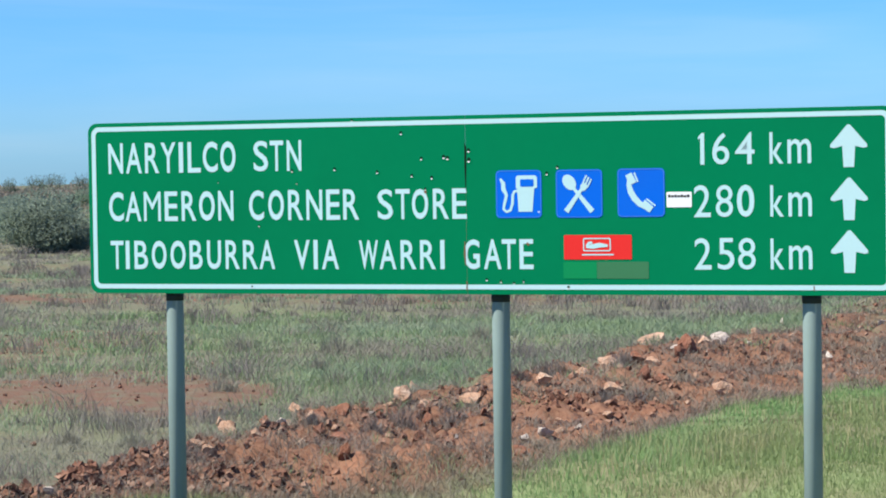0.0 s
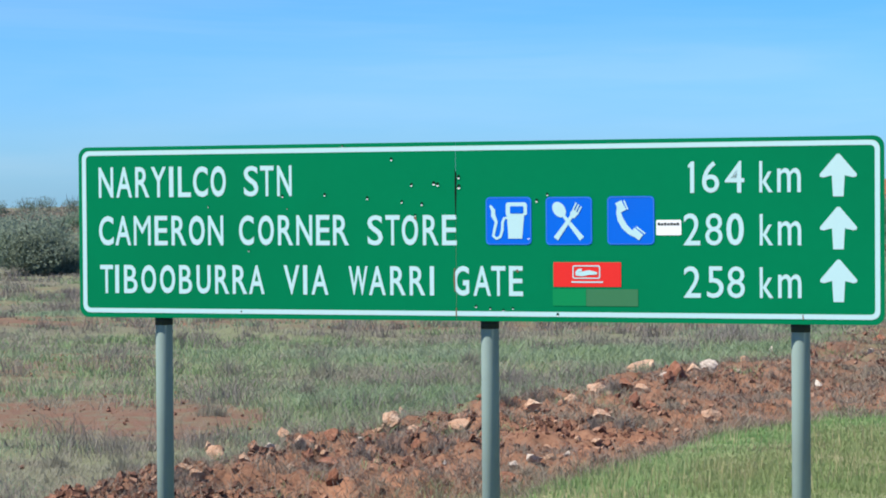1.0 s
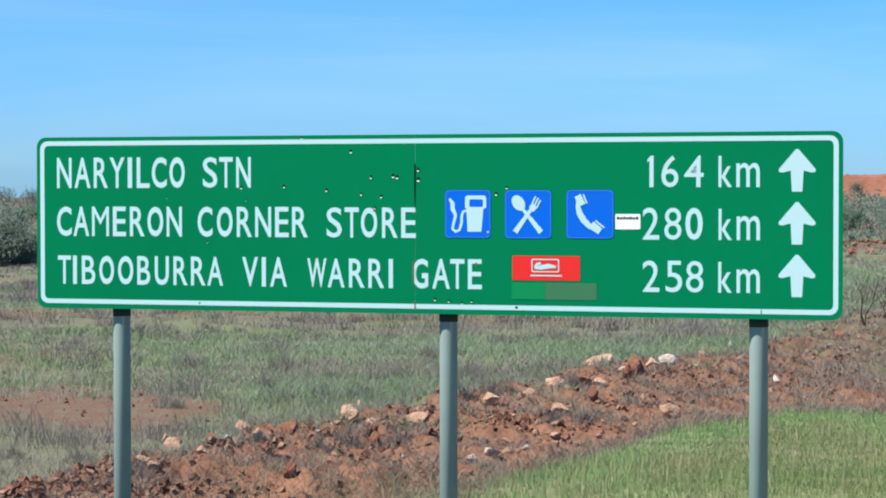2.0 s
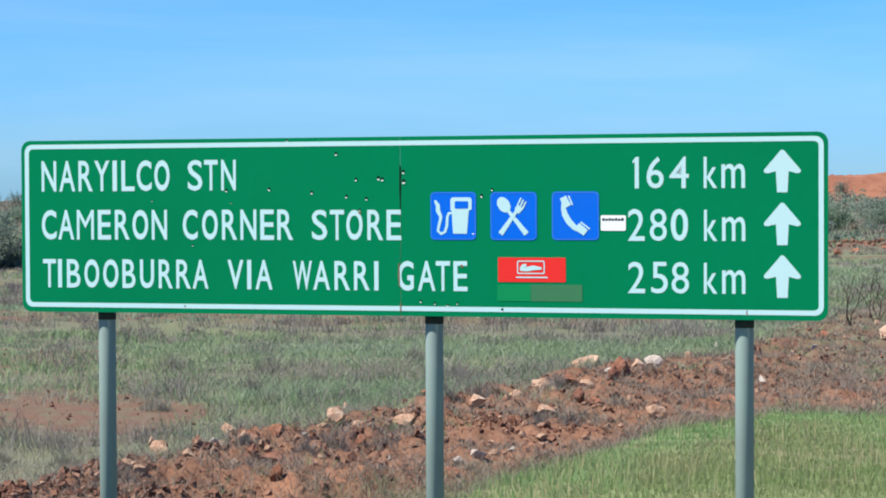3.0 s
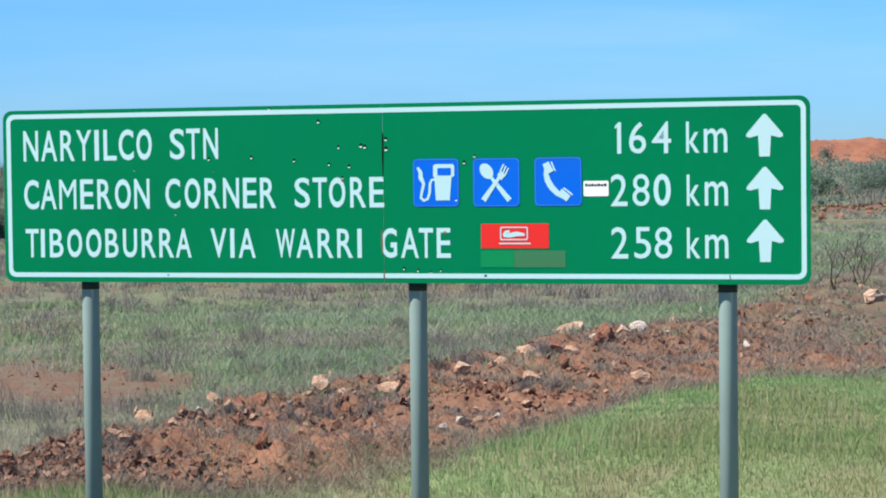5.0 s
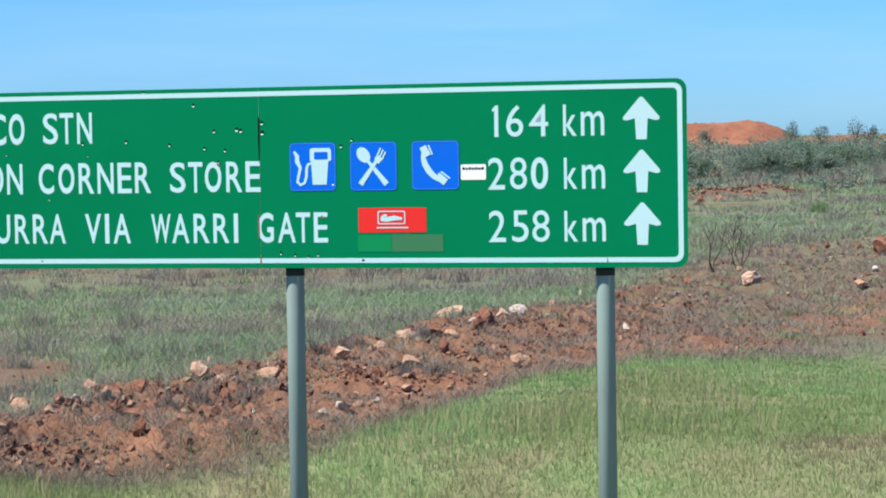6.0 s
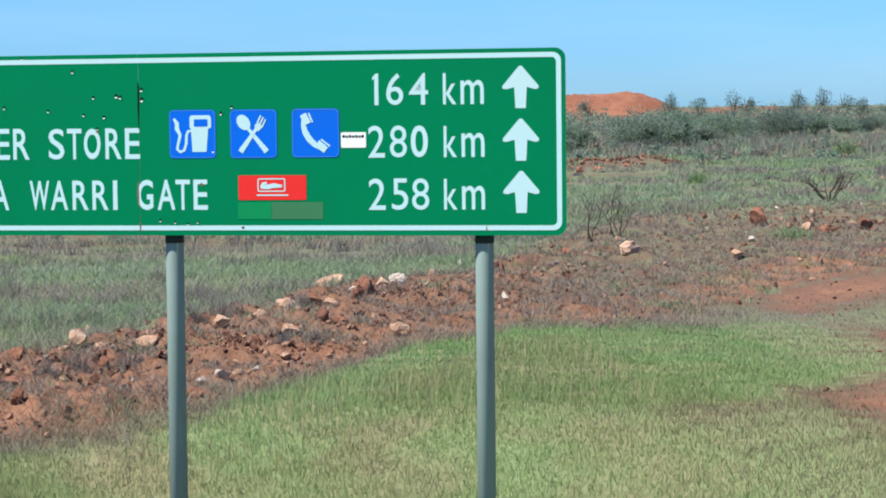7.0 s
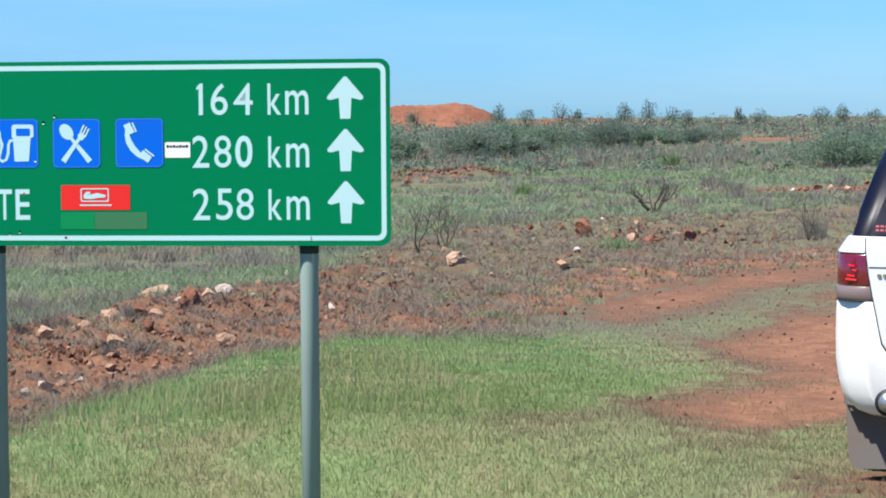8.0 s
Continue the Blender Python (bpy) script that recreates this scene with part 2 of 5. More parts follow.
def height(x, y):
    x, y = np.asarray(x, float), np.asarray(y, float)
    u = bank_u(x, y)
    top = np.interp(x, (-4, -1.5, 0.8, 3.0, 5.0, 10), (0.05, 0.06, 0.1, 0.06, 0.05, 0.05))
    mound = top * smooth01(-0.02, 0.75, u) * (1 - smooth01(0.85, 1.25, u))
    on = smooth01(-0.05, 0.2, u) * (1 - smooth01(0.95, 1.2, u))
    r = np.hypot(x, y)
    lumps = on * ((fbm(x * 3.2, y * 3.2, 5, 5) - 0.47) * (0.16 + 0.12 * smooth01(0.25, 0.6, u)) + (fbm(x * 11, y * 11, 6, 3) - 0.5) * np.interp(x, (-0.5, 2.0), (0.14, 0.07)))
    soft = (fbm(x * 0.22, y * 0.22, 9, 3) - 0.5) * 0.14 * smooth01(9, 26, r)
    grain = (fbm(x * 5, y * 5, 21, 3) - 0.5) * 0.03
    fall = 0.016 * np.minimum(x + 6, 0) * smooth01(30, 90, y)
    swell = (fbm(x * 0.02 + 3, y * 0.02, 31, 2) - 0.5) * 0.4 * smooth01(60, 160, r)
    behind = (y - 10.34 + 0.29 * x) * 0.96
    drain = -0.5 * (1 - smooth01(0.8, 3.2, behind)) * (1 - smooth01(1.6, 3.4, x)) * smooth01(-2.3, -0.7, x) * smooth01(3, 7, y)
    far_bank = 0.22 * np.exp(-((y - 61.9 - 1.53 * (x - 8.3)) / 1.1) ** 2) * smooth01(5.5, 7.5, x) * (1 - smooth01(10.8, 12.5, x)) * (0.6 + 0.8 * fbm(x * 1.7, y * 1.7, 81, 3))
    rut = -0.065 * smooth01(2.8, 3.7, x) * (1 - smooth01(16, 22, y)) * smooth01(5, 9, y)
    return mound + lumps + soft + grain + fall + swell + drain + far_bank + rut


def bare_soil(x, y):
    x, y = np.asarray(x, float), np.asarray(y, float)
    u = bank_u(x, y)
    bank = smooth01(-0.14, 0.1, u) * (1 - smooth01(0.92, 1.08, u)) * np.maximum(np.interp(x, (-4, 1.8, 3.4, 9), (0.8, 0.8, 0.52, 0.46)), 0.97 * np.exp(-((u - 0.15) / 0.14) ** 2))
    lane = smooth01(-0.9, 0.9, x - np.interp(y, TRACK_Y, TRACK_X) + (fbm(x * 0.9, y * 0.9, 3, 3) - 0.5) * 1.3)
    strip = smooth01(0, 0.5, y - 10.6 - 0.25 * (x - 3)) * (1 - smooth01(0.2, 0.9, y - 11.4 - 0.7 * (x - 3)))
    lane = lane * (1 - 0.85 * strip) * (1 - smooth01(-0.12, 0.0, u)) * smooth01(8.2, 9.2, y) * (1 - smooth01(21, 29, y)) * (0.55 + 0.6 * fbm(x * 0.5, y * 0.5, 8, 3))
    field = smooth01(1.02, 1.15, u) * smooth01(0.58, 0.74, fbm(x * 0.12 + 2, y * 0.3, 14, 3)) * 0.5
    ridge = np.exp(-((y - 62 - 1.53 * (x - 8.3)) / 2.6) ** 2) * (1 - smooth01(11.5, 13.5, x)) * smooth01(4.0, 6.5, x)
    patch = np.exp(-((y - 168) / 24) ** 2) * smooth01(38, 42, x) * (1 - smooth01(55, 60, x)) + 0.7 * np.exp(-((y - 44.5 - 0.3 * (x - 9)) / 1.4) ** 2) * smooth01(6, 8, x) * (1 - smooth01(11, 13, x)) + np.exp(-((y - 50.5) / 3) ** 2) * smooth01(12.5, 14, x)
    tail = 0.35 * smooth01(3.4, 5.4, x) * (1 - smooth01(-0.05, 0.05, u)) * smooth01(15, 18, y) * (0.6 + 0.8 * fbm(x * 0.7, y * 0.7, 18, 3))
    broken = 0.45 + 0.9 * fbm(x * 0.8, y * 0.5, 82, 3)
    strip2 = (0.8 * np.exp(-((y - 17.6 + 0.25 * (x + 3)) / 1.3) ** 2) * (1 - smooth01(-2.7, -1.9, x)) + 0.85 * np.exp(-((y - 31.0) / 2.0) ** 2) * (1 - smooth01(-1.6, 0.6, x)) + 0.42 * (1 - smooth01(-2.8, -1.8, x)) * (1 - smooth01(20, 25, y))) * smooth01(0.98, 1.1, u) * broken * 0.78
    west = 0.42 * smooth01(31, 38, y) * (1 - smooth01(90, 130, y)) * (1 - smooth01(-5.0, -2.0, x)) * broken
    foot = (0.6 + 0.5 * fbm(x * 0.8, y * 0.8, 85, 3)) * np.exp(-((u + 0.03) / 0.125) ** 2) * smooth01(3.4, 4.6, x) * (1 - smooth01(11, 14, x))
    return np.clip(np.maximum.reduce([bank, lane, field, 0.66 * ridge, patch, tail, np.minimum(strip2, 0.6), west, foot]), 0, 1)


def frayed(x, y):
    """Where the verge thins out towards the far foot of the bank."""
    return smooth01(3.0, 4.4, x) * smooth01(-0.5, -0.05, bank_u(x, y))


def land():
    ang = np.concatenate([np.arange(-180, -24, 6.0), np.arange(-24, 26, 0.135), np.arange(26, 180, 6.0)])
    rad = np.concatenate([[0.5, 1.5, 3, 5, 7], np.geomspace(8, 60, 640), np.geomspace(61, 4000, 110)])
    a, r = np.meshgrid(np.radians(ang), rad)
    x, y = r * np.sin(a), r * np.cos(a)
    z = height(x, y)
    n, m = a.shape
    verts = np.stack([x, y, z], -1).reshape(-1, 3)
    i, j = np.meshgrid(np.arange(n - 1), np.arange(m), indexing="ij")
    q = np.stack([i * m + j, i * m + (j + 1) % m, (i + 1) * m + (j + 1) % m, (i + 1) * m + j], -1).reshape(-1, 4)[:, ::-1]
    verts = np.vstack([verts, [[0, 0, float(height(0.0, 0.0))]]])
    c = np.arange(m)
    hub = np.stack([np.full(m, n * m), c, (c + 1) % m], -1)[:, ::-1]
    ob = from_np("ground", verts, [q, hub], GROUND)
    at = ob.data.attributes.new("bare", "FLOAT", "POINT")
    at.data.foreach_set("value", bare_soil(verts[:, 0], verts[:, 1]).astype(np.float32))
    at = ob.data.attributes.new("thatch", "FLOAT", "POINT")
    at.data.foreach_set("value", ((1 - smooth01(-0.16, 0.06, bank_u(verts[:, 0], verts[:, 1]))) * (1 - 0.8 * frayed(verts[:, 0], verts[:, 1]))).astype(np.float32))
    ob.data.shade_smooth()
    return tagged(ob, "red sandy earth with thin dry litter and wheel track", "ground", kind="structure")


ground = land()


# ---- the road sign ----
SIGN_W, SIGN_H = 3.73, 0.78
sign = new("road_sign")
sign.matrix_world = pose(-2.30, 11.006, 0, 0, 0, -16.17)
tagged(sign, "wide green distance sign with white lettering on three grey steel posts", "road sign")
UP = pose(0, 0, 1.114, 90, 0, 0)      # how the face lies within the sign: x along it, y up, z towards the reader


def outline(w, h, r, x=0.0, y=0.0, steps=6):
    """A rounded rectangle with its lower left corner at x, y."""
    pts = []
    for cx, cy, a0 in ((w - r, r, -90), (w - r, h - r, 0), (r, h - r, 90), (r, r, 180)):
        for k in range(steps + 1):
            a = radians(a0 + 90 * k / steps)
            pts.append((x + cx + r * math.cos(a), y + cy + r * math.sin(a)))
    return pts


def plate(pts, z0, z1):
    """A flat outline of given thickness."""
    bm = bmesh.new()
    lo = [bm.verts.new((x, y, z0)) for x, y in pts]
    hi = [bm.verts.new((x, y, z1)) for x, y in pts]
    bm.faces.new(hi)
    bm.faces.new(lo[::-1])
    for k in range(len(pts)):
        bm.faces.new((lo[k], lo[(k + 1) % len(pts)], hi[(k + 1) % len(pts)], hi[k]))
    return bm


def ring(outer, inner, z0, z1):
    bm = bmesh.new()
    n = len(outer)
    rows = [[bm.verts.new((x, y, z)) for x, y in loop] for loop, z in ((outer, z0), (outer, z1), (inner, z1), (inner, z0))]
    for r in range(4):
        for k in range(n):
            bm.faces.new((rows[r][k], rows[r][(k + 1) % n], rows[(r + 1) % 4][(k + 1) % n], rows[(r + 1) % 4][k]))
    return bm


def stroke(pts, widths, z0, z1):
    """A band along a polyline with a width at each point."""
    left, right = [], []
    for k, p in enumerate(pts):
        a, b = Vector(pts[max(k - 1, 0)]), Vector(pts[min(k + 1, len(pts) - 1)])
        d = (b - a).normalized()
        w = widths[k] if isinstance(widths, (list, tuple)) else widths
        n = Vector((-d.y, d.x)) * w / 2
        left.append(tuple(Vector(p) + n))
        right.append(tuple(Vector(p) - n))
    return plate(left + right[::-1], z0, z1)


def join(*bms):
    out = bms[0]
    for b in bms[1:]:
        me = bpy.data.meshes.new("tmp")
        b.to_mesh(me)
        b.free()
        out.from_mesh(me)
        bpy.data.meshes.remove(me)
    return out


def on_face(bm):
    bm.transform(UP)
    return bm


BOLD = {"O": 0.026, "C": 0.02, "G": 0.02, "0": 0.016, "U": 0.02, "M": 0.0, "W": 0.016, "N": 0.014, "A": 0.012, "V": 0.014, "I": 0.0, "m": 0.006, "k": 0.006, "2": 0.004, "4": 0.002, "5": 0.002, "6": 0.004, "8": 0.0}


def glyph(ch):
    """One character of the built-in font as a mesh; the narrow one is drawn, as the font's is too heavy."""
    if ch == "1":
        return plate([(0.065, 0), (0.19, 0), (0.19, 1), (0.105, 1), (0.0, 0.88), (0.0, 0.79), (0.065, 0.84)], -0.004, 0.004)
    cu = bpy.data.curves.new("lettering", "FONT")
    cu.body, cu.size, cu.offset, cu.extrude, cu.resolution_u = ch, 1.0, BOLD.get(ch, 0.01), 0.004, 4
    tmp = new("tmp", cu)
    me = bpy.data.meshes.new_from_object(tmp.evaluated_get(bpy.context.evaluated_depsgraph_get()))
    bpy.data.objects.remove(tmp)
    bpy.data.curves.remove(cu)
    bm = bmesh.new()
    bm.from_mesh(me)
    bpy.data.meshes.remove(me)
    return bm


def word(text, y0, y1, spans, parent):
    """Lettering in the built-in font, each letter condensed to its place on the sign."""
    done = []
    for ch, (x0, x1) in zip(text, spans):
        bm = glyph(ch)
        xs, ys = [v.co.x for v in bm.verts], [v.co.y for v in bm.verts]
        lx, ly = min(xs), min(ys)
        top = y0 + (y1 - y0) * (0.77 if ch == "m" else 1.0)
        sx, sy = (x1 - x0) / (max(xs) - lx), (top - y0) / (max(ys) - ly)
        for v in bm.verts:
            v.co = (x0 + (v.co.x - lx) * sx, y0 + (v.co.y - ly) * sy, 0.0007 + v.co.z * 0.1)
        done.append(bm)
    return part("lettering", on_face(join(*done)), WHITE, parent, f"white lettering reading {text}")


SEAM = 1.853


def panel_half(x0, x1, left):
    """One aluminium sheet of the sign, slightly buckled, with two rounded outer corners."""
    pts = [p for p in outline(SIGN_W, SIGN_H + 0.008, 0.045, 0.0, -0.008) if x0 <= p[0] <= x1]
    pts = sorted(pts, key=lambda p: math.atan2(p[1] - SIGN_H / 2, p[0] - (x0 + x1) / 2))
    cut = [(x1, -0.008), (x1, SIGN_H)] if left else [(x0, SIGN_H), (x0, -0.008)]
    pts = sorted(pts + cut, key=lambda p: math.atan2(p[1] - SIGN_H / 2, p[0] - (x0 + x1) / 2))
    return plate(pts, -0.004, 0.0)


part("panel", on_face(panel_half(0, SEAM - 0.001, True)), GREEN, sign, "green reflective aluminium sheet, shot and dented")
part("panel", on_face(panel_half(SEAM + 0.001, SIGN_W, False)), GREEN, sign, "green reflective aluminium sheet")
part("border", on_face(ring(outline(SIGN_W - 0.036, SIGN_H - 0.032, 0.036, 0.018, 0.014), outline(SIGN_W - 0.078, SIGN_H - 0.074, 0.02, 0.039, 0.035), 0.0002, 0.001)), WHITE, sign, "white border line")
word("NARYILCO", 0.546, 0.686, ((0.104, 0.179), (0.194, 0.275), (0.292, 0.364), (0.372, 0.449), (0.464, 0.486), (0.509, 0.574), (0.585, 0.659), (0.673, 0.749)), sign)
word("STN", 0.547, 0.685, ((0.838, 0.910), (0.919, 0.985), (1.002, 1.073)), sign)
word("CAMERON", 0.325, 0.461, ((0.103, 0.178), (0.187, 0.268), (0.282, 0.368), (0.388, 0.454), (0.474, 0.548), (0.562, 0.641), (0.658, 0.734)), sign)
word("CORNER", 0.325, 0.461, ((0.812, 0.885), (0.907, 0.984), (1.004, 1.078), (1.094, 1.171), (1.190, 1.256), (1.272, 1.348)), sign)
word("STORE", 0.325, 0.459, ((1.437, 1.510), (1.523, 1.590), (1.600, 1.677), (1.699, 1.773), (1.789, 1.857)), sign)
word("TIBOOBURRA", 0.104, 0.235, ((0.107, 0.173), (0.184, 0.204), (0.229, 0.298), (0.318, 0.393), (0.413, 0.490), (0.510, 0.575), (0.598, 0.668), (0.691, 0.761), (0.778, 0.850), (0.859, 0.936)), sign)
word("VIA", 0.103, 0.235, ((1.030, 1.107), (1.125, 1.145), (1.165, 1.247)), sign)
word("WARRI", 0.103, 0.232, ((1.345, 1.436), (1.442, 1.522), (1.543, 1.617), (1.635, 1.709), (1.730, 1.750)), sign)
word("GATE", 0.103, 0.234, ((1.841, 1.914), (1.933, 2.014), (2.016, 2.081), (2.097, 2.161)), sign)
word("164", 0.547, 0.681, ((2.899, 2.926), (2.960, 3.034), (3.059, 3.142)), sign)
word("km", 0.547, 0.679, ((3.206, 3.264), (3.282, 3.382)), sign)
word("280", 0.324, 0.46, ((2.878, 2.951), (2.973, 3.047), (3.064, 3.139)), sign)
word("km", 0.324, 0.456, ((3.207, 3.264), (3.284, 3.383)), sign)
word("258", 0.101, 0.235, ((2.878, 2.952), (2.979, 3.051), (3.067, 3.142)), sign)
word("km", 0.102, 0.232, ((3.206, 3.264), (3.284, 3.383)), sign)


def arrow(x, y):
    """Straight-ahead arrow with barbed head; x, y is the foot's middle."""
    pts = [(-0.022, 0), (0.022, 0), (0.027, 0.088), (0.062, 0.079), (0.077, 0.083), (0.077, 0.094), (0.006, 0.177), (-0.006, 0.177), (-0.077, 0.094), (-0.077, 0.083), (-0.062, 0.079), (-0.027, 0.088)]
    return plate([(x + a, y + b) for a, b in pts], 0.0002, 0.001)


for y in (0.528, 0.307, 0.087):
    part("arrow", on_face(arrow(3.539, y)), WHITE, sign, "white straight-ahead arrow")

SYM = 0.21


def symbol(x, y, drawing, label):
    """A blue service symbol plate with its white pictogram."""
    p = part("symbol_plate", on_face(plate(outline(SYM, SYM, 0.02, x, y), 0.0002, 0.0014)), BLUE, sign, label)
    part("edge_line", on_face(ring(outline(SYM - 0.006, SYM - 0.006, 0.018, x + 0.003, y + 0.003), outline(SYM - 0.011, SYM - 0.011, 0.016, x + 0.0055, y + 0.0055), 0.0016, 0.0022)), SYM_EDGE, p)
    for bm, mat in drawing(x, y):
        for v in bm.verts:
            v.co.x, v.co.y = x + SYM / 2 + (v.co.x - x - SYM / 2) * 0.93, y + SYM / 2 + (v.co.y - y - SYM / 2) * 0.93
        part("pictogram", on_face(bm), mat, p)


SYM_EDGE = painted("faded_blue_edge", (0.06, 0.22, 0.7), 0.4)


def pump(x, y):
    z0, z1 = 0.0017, 0.0026
    yield plate([(x + a, y + b) for a, b in ((0.104, 0.022), (0.172, 0.022), (0.182, 0.13), (0.196, 0.135), (0.196, 0.182), (0.188, 0.192), (0.1, 0.192), (0.092, 0.184), (0.092, 0.135), (0.098, 0.128))], z0, z1), WHITE
    yield plate(outline(0.066, 0.034, 0.005, x + 0.113, y + 0.14), z1 + 0.0003, z1 + 0.0008), BLUE
    hose = [(0.015, 0.178), (0.03, 0.155), (0.03, 0.13), (0.045, 0.1), (0.035, 0.06), (0.03, 0.035), (0.045, 0.022), (0.064, 0.03), (0.074, 0.06), (0.076, 0.1), (0.084, 0.118), (0.1, 0.12)]
    yield stroke([(x + a, y + b) for a, b in hose], [0.01, 0.02, 0.022, 0.015, 0.013, 0.013, 0.013, 0.013, 0.013, 0.013, 0.012, 0.012], z0, z1), WHITE


def cutlery(x, y):
    z0, z1 = 0.0017, 0.0026
    bowl = [(x + 0.058 + 0.029 * math.cos(t) * 0.8 - 0.04 * math.sin(t) * 0.6, y + 0.158 + 0.029 * math.cos(t) * 0.6 + 0.04 * math.sin(t) * 0.8) for t in [k * math.tau / 18 for k in range(18)]]
    yield join(plate(bowl, z0, z1), stroke([(x + 0.075, y + 0.135), (x + 0.168, y + 0.022)], [0.014, 0.026], z0 + 0.0001, z1 - 0.0002)), WHITE
    fork = [stroke([(x + 0.042, y + 0.022), (x + 0.128, y + 0.14)], [0.026, 0.014], z0 + 0.0003, z1 + 0.0004), plate([(x + a, y + b) for a, b in ((0.112, 0.128), (0.13, 0.116), (0.152, 0.138), (0.128, 0.158), (0.112, 0.145))], z0 + 0.0002, z1 + 0.0002)]
    for k in range(3):
        fork.append(stroke([(x + 0.124 + 0.0115 * k, y + 0.154 - 0.009 * k), (x + 0.142 + 0.0115 * k, y + 0.19 - 0.009 * k)], 0.0075, z0 + 0.0004, z1 + 0.0006))
    yield join(*fork), WHITE


def telephone(x, y):
    z0, z1 = 0.0017, 0.0026
    arc = [(0.05, 0.168), (0.048, 0.14), (0.056, 0.11), (0.075, 0.078), (0.1, 0.053), (0.126, 0.038)]
    yield stroke([(x + a, y + b) for a, b in arc], [0.02, 0.023, 0.028, 0.029, 0.026, 0.022], z0, z1), WHITE
    yield stroke([(x + 0.046, y + 0.192), (x + 0.068, y + 0.147)], [0.032, 0.036], z0 + 0.0002, z1 + 0.0003), WHITE
    yield stroke([(x + 0.112, y + 0.058), (x + 0.154, y + 0.026)], [0.036, 0.032], z0 + 0.0001, z1 + 0.0005), WHITE
    yield stroke([(x + 0.073, y + 0.198), (x + 0.091, y + 0.155)], 0.0075, z0, z1), WHITE
    yield stroke([(x + 0.131, y + 0.076), (x + 0.173, y + 0.044)], 0.0075, z0, z1), WHITE


symbol(1.992, 0.326, pump, "blue fuel pump symbol plate")
symbol(2.266, 0.325, cutlery, "blue spoon and fork symbol plate")
symbol(2.542, 0.326, telephone, "blue telephone handset symbol plate")

red = part("sticker", on_face(plate(outline(0.303, 0.106, 0.003, 2.300, 0.145), 0.0002, 0.0016)), RED, sign, "red rectangular sticker with small white emblem")
part("emblem_frame", on_face(ring(outline(0.124, 0.058, 0.008, 2.386, 0.18), outline(0.114, 0.048, 0.005, 2.391, 0.185), 0.0018, 0.0026)), WHITE, red)
part("emblem", on_face(join(stroke([(2.402, 0.202), (2.412, 0.216), (2.428, 0.218)], 0.012, 0.0018, 0.0026), stroke([(2.40, 0.2), (2.43, 0.201), (2.46, 0.207), (2.496, 0.204)], [0.012, 0.02, 0.021, 0.01], 0.0019, 0.0028))), WHITE, red)
part("small_print", on_face(plate(outline(0.142, 0.006, 0.002, 2.381, 0.1625), 0.0018, 0.0026)), WHITE, red)
part("faded_patch", on_face(plate(outline(0.15, 0.073, 0.002, 2.296, 0.062), 0.0002, 0.0013)), FADE_A, sign, "faded green patch")
part("faded_patch", on_face(plate(outline(0.23, 0.073, 0.002, 2.447, 0.062), 0.0002, 0.0013)), FADE_B, sign, "faded grey-green patch")
tag = part("sticker", on_face(plate(outline(0.11, 0.066, 0.006, 2.759, 0.367), 0.0002, 0.0016)), BRIGHT, sign, "small white sticker with a dark printed line")
for k in range(7):
    part("print_bar", on_face(plate(outline(0.0105, 0.011 - 0.002 * (k % 2), 0.001, 2.766 + k * 0.0138, 0.41), 0.0018, 0.0024)), HOLE, tag)


def dent(x, y, r):
    """A shot dent: a ring in the sheet, shade painted dark above, a white glint painted on its lower lip."""
    bm = bmesh.new()
    n = 12
    prof = ((r * 1.7, 0.0003), (r * 1.2, 0.0009), (r * 0.8, 0.0008), (r * 0.6, 0.0003))
    rings = [[bm.verts.new((x + q * math.cos(k * math.tau / n) * (1 + 0.15 * math.sin(3 * k + x * 50)), y + q * math.sin(k * math.tau / n), z)) for k in range(n)] for q, z in prof]
    for a, b in zip(rings, rings[1:]):
        for k in range(n):
            bm.faces.new((a[k], a[(k + 1) % n], b[(k + 1) % n], b[k]))
    d = part("dent", on_face(bm), GREEN, sign, "shot dent with painted shade and glint", True)
    hole = [(x + r * 0.85 * math.cos(k * math.tau / n), y + r * (0.35 + 0.95 * math.sin(k * math.tau / n))) for k in range(n)]
    part("hole", on_face(plate(hole, 0.0004, 0.0012)), PIT, d)
    part("bare_lip", on_face(stroke([(x - r * 0.6, y - r * 0.35), (x - r * 0.05, y - r * 0.62), (x + r * 0.55, y - r * 0.4)], [r * 0.3, r * 0.75, r * 0.3], 0.0009, 0.0016)), BRIGHT, d)


for x, y, r in ((1.553, 0.706, 0.0085), (1.647, 0.592, 0.008), (1.752, 0.597, 0.0095), (1.77, 0.592, 0.009), (1.437, 0.535, 0.008), (1.601, 0.517, 0.0075), (1.695, 0.507, 0.008), (1.664, 0.457, 0.0065),
                (1.868, 0.624, 0.009), (1.869, 0.581, 0.0105), (2.226, 0.518, 0.008), (2.274, 0.545, 0.007), (1.945, 0.056, 0.007), (2.01, 0.048, 0.0065), (2.07, 0.041, 0.006), (2.114, 0.049, 0.006),
                (2.318, 0.022, 0.0075), (2.188, 0.357, 0.0085), (1.027, 0.546, 0.0075), (1.233, 0.551, 0.008), (0.86, 0.3, 0.005), (0.66, 0.5, 0.004), (1.05, 0.49, 0.004), (1.32, 0.768, 0.006), (0.82, 0.022, 0.005)):
    dent(x, y, r)


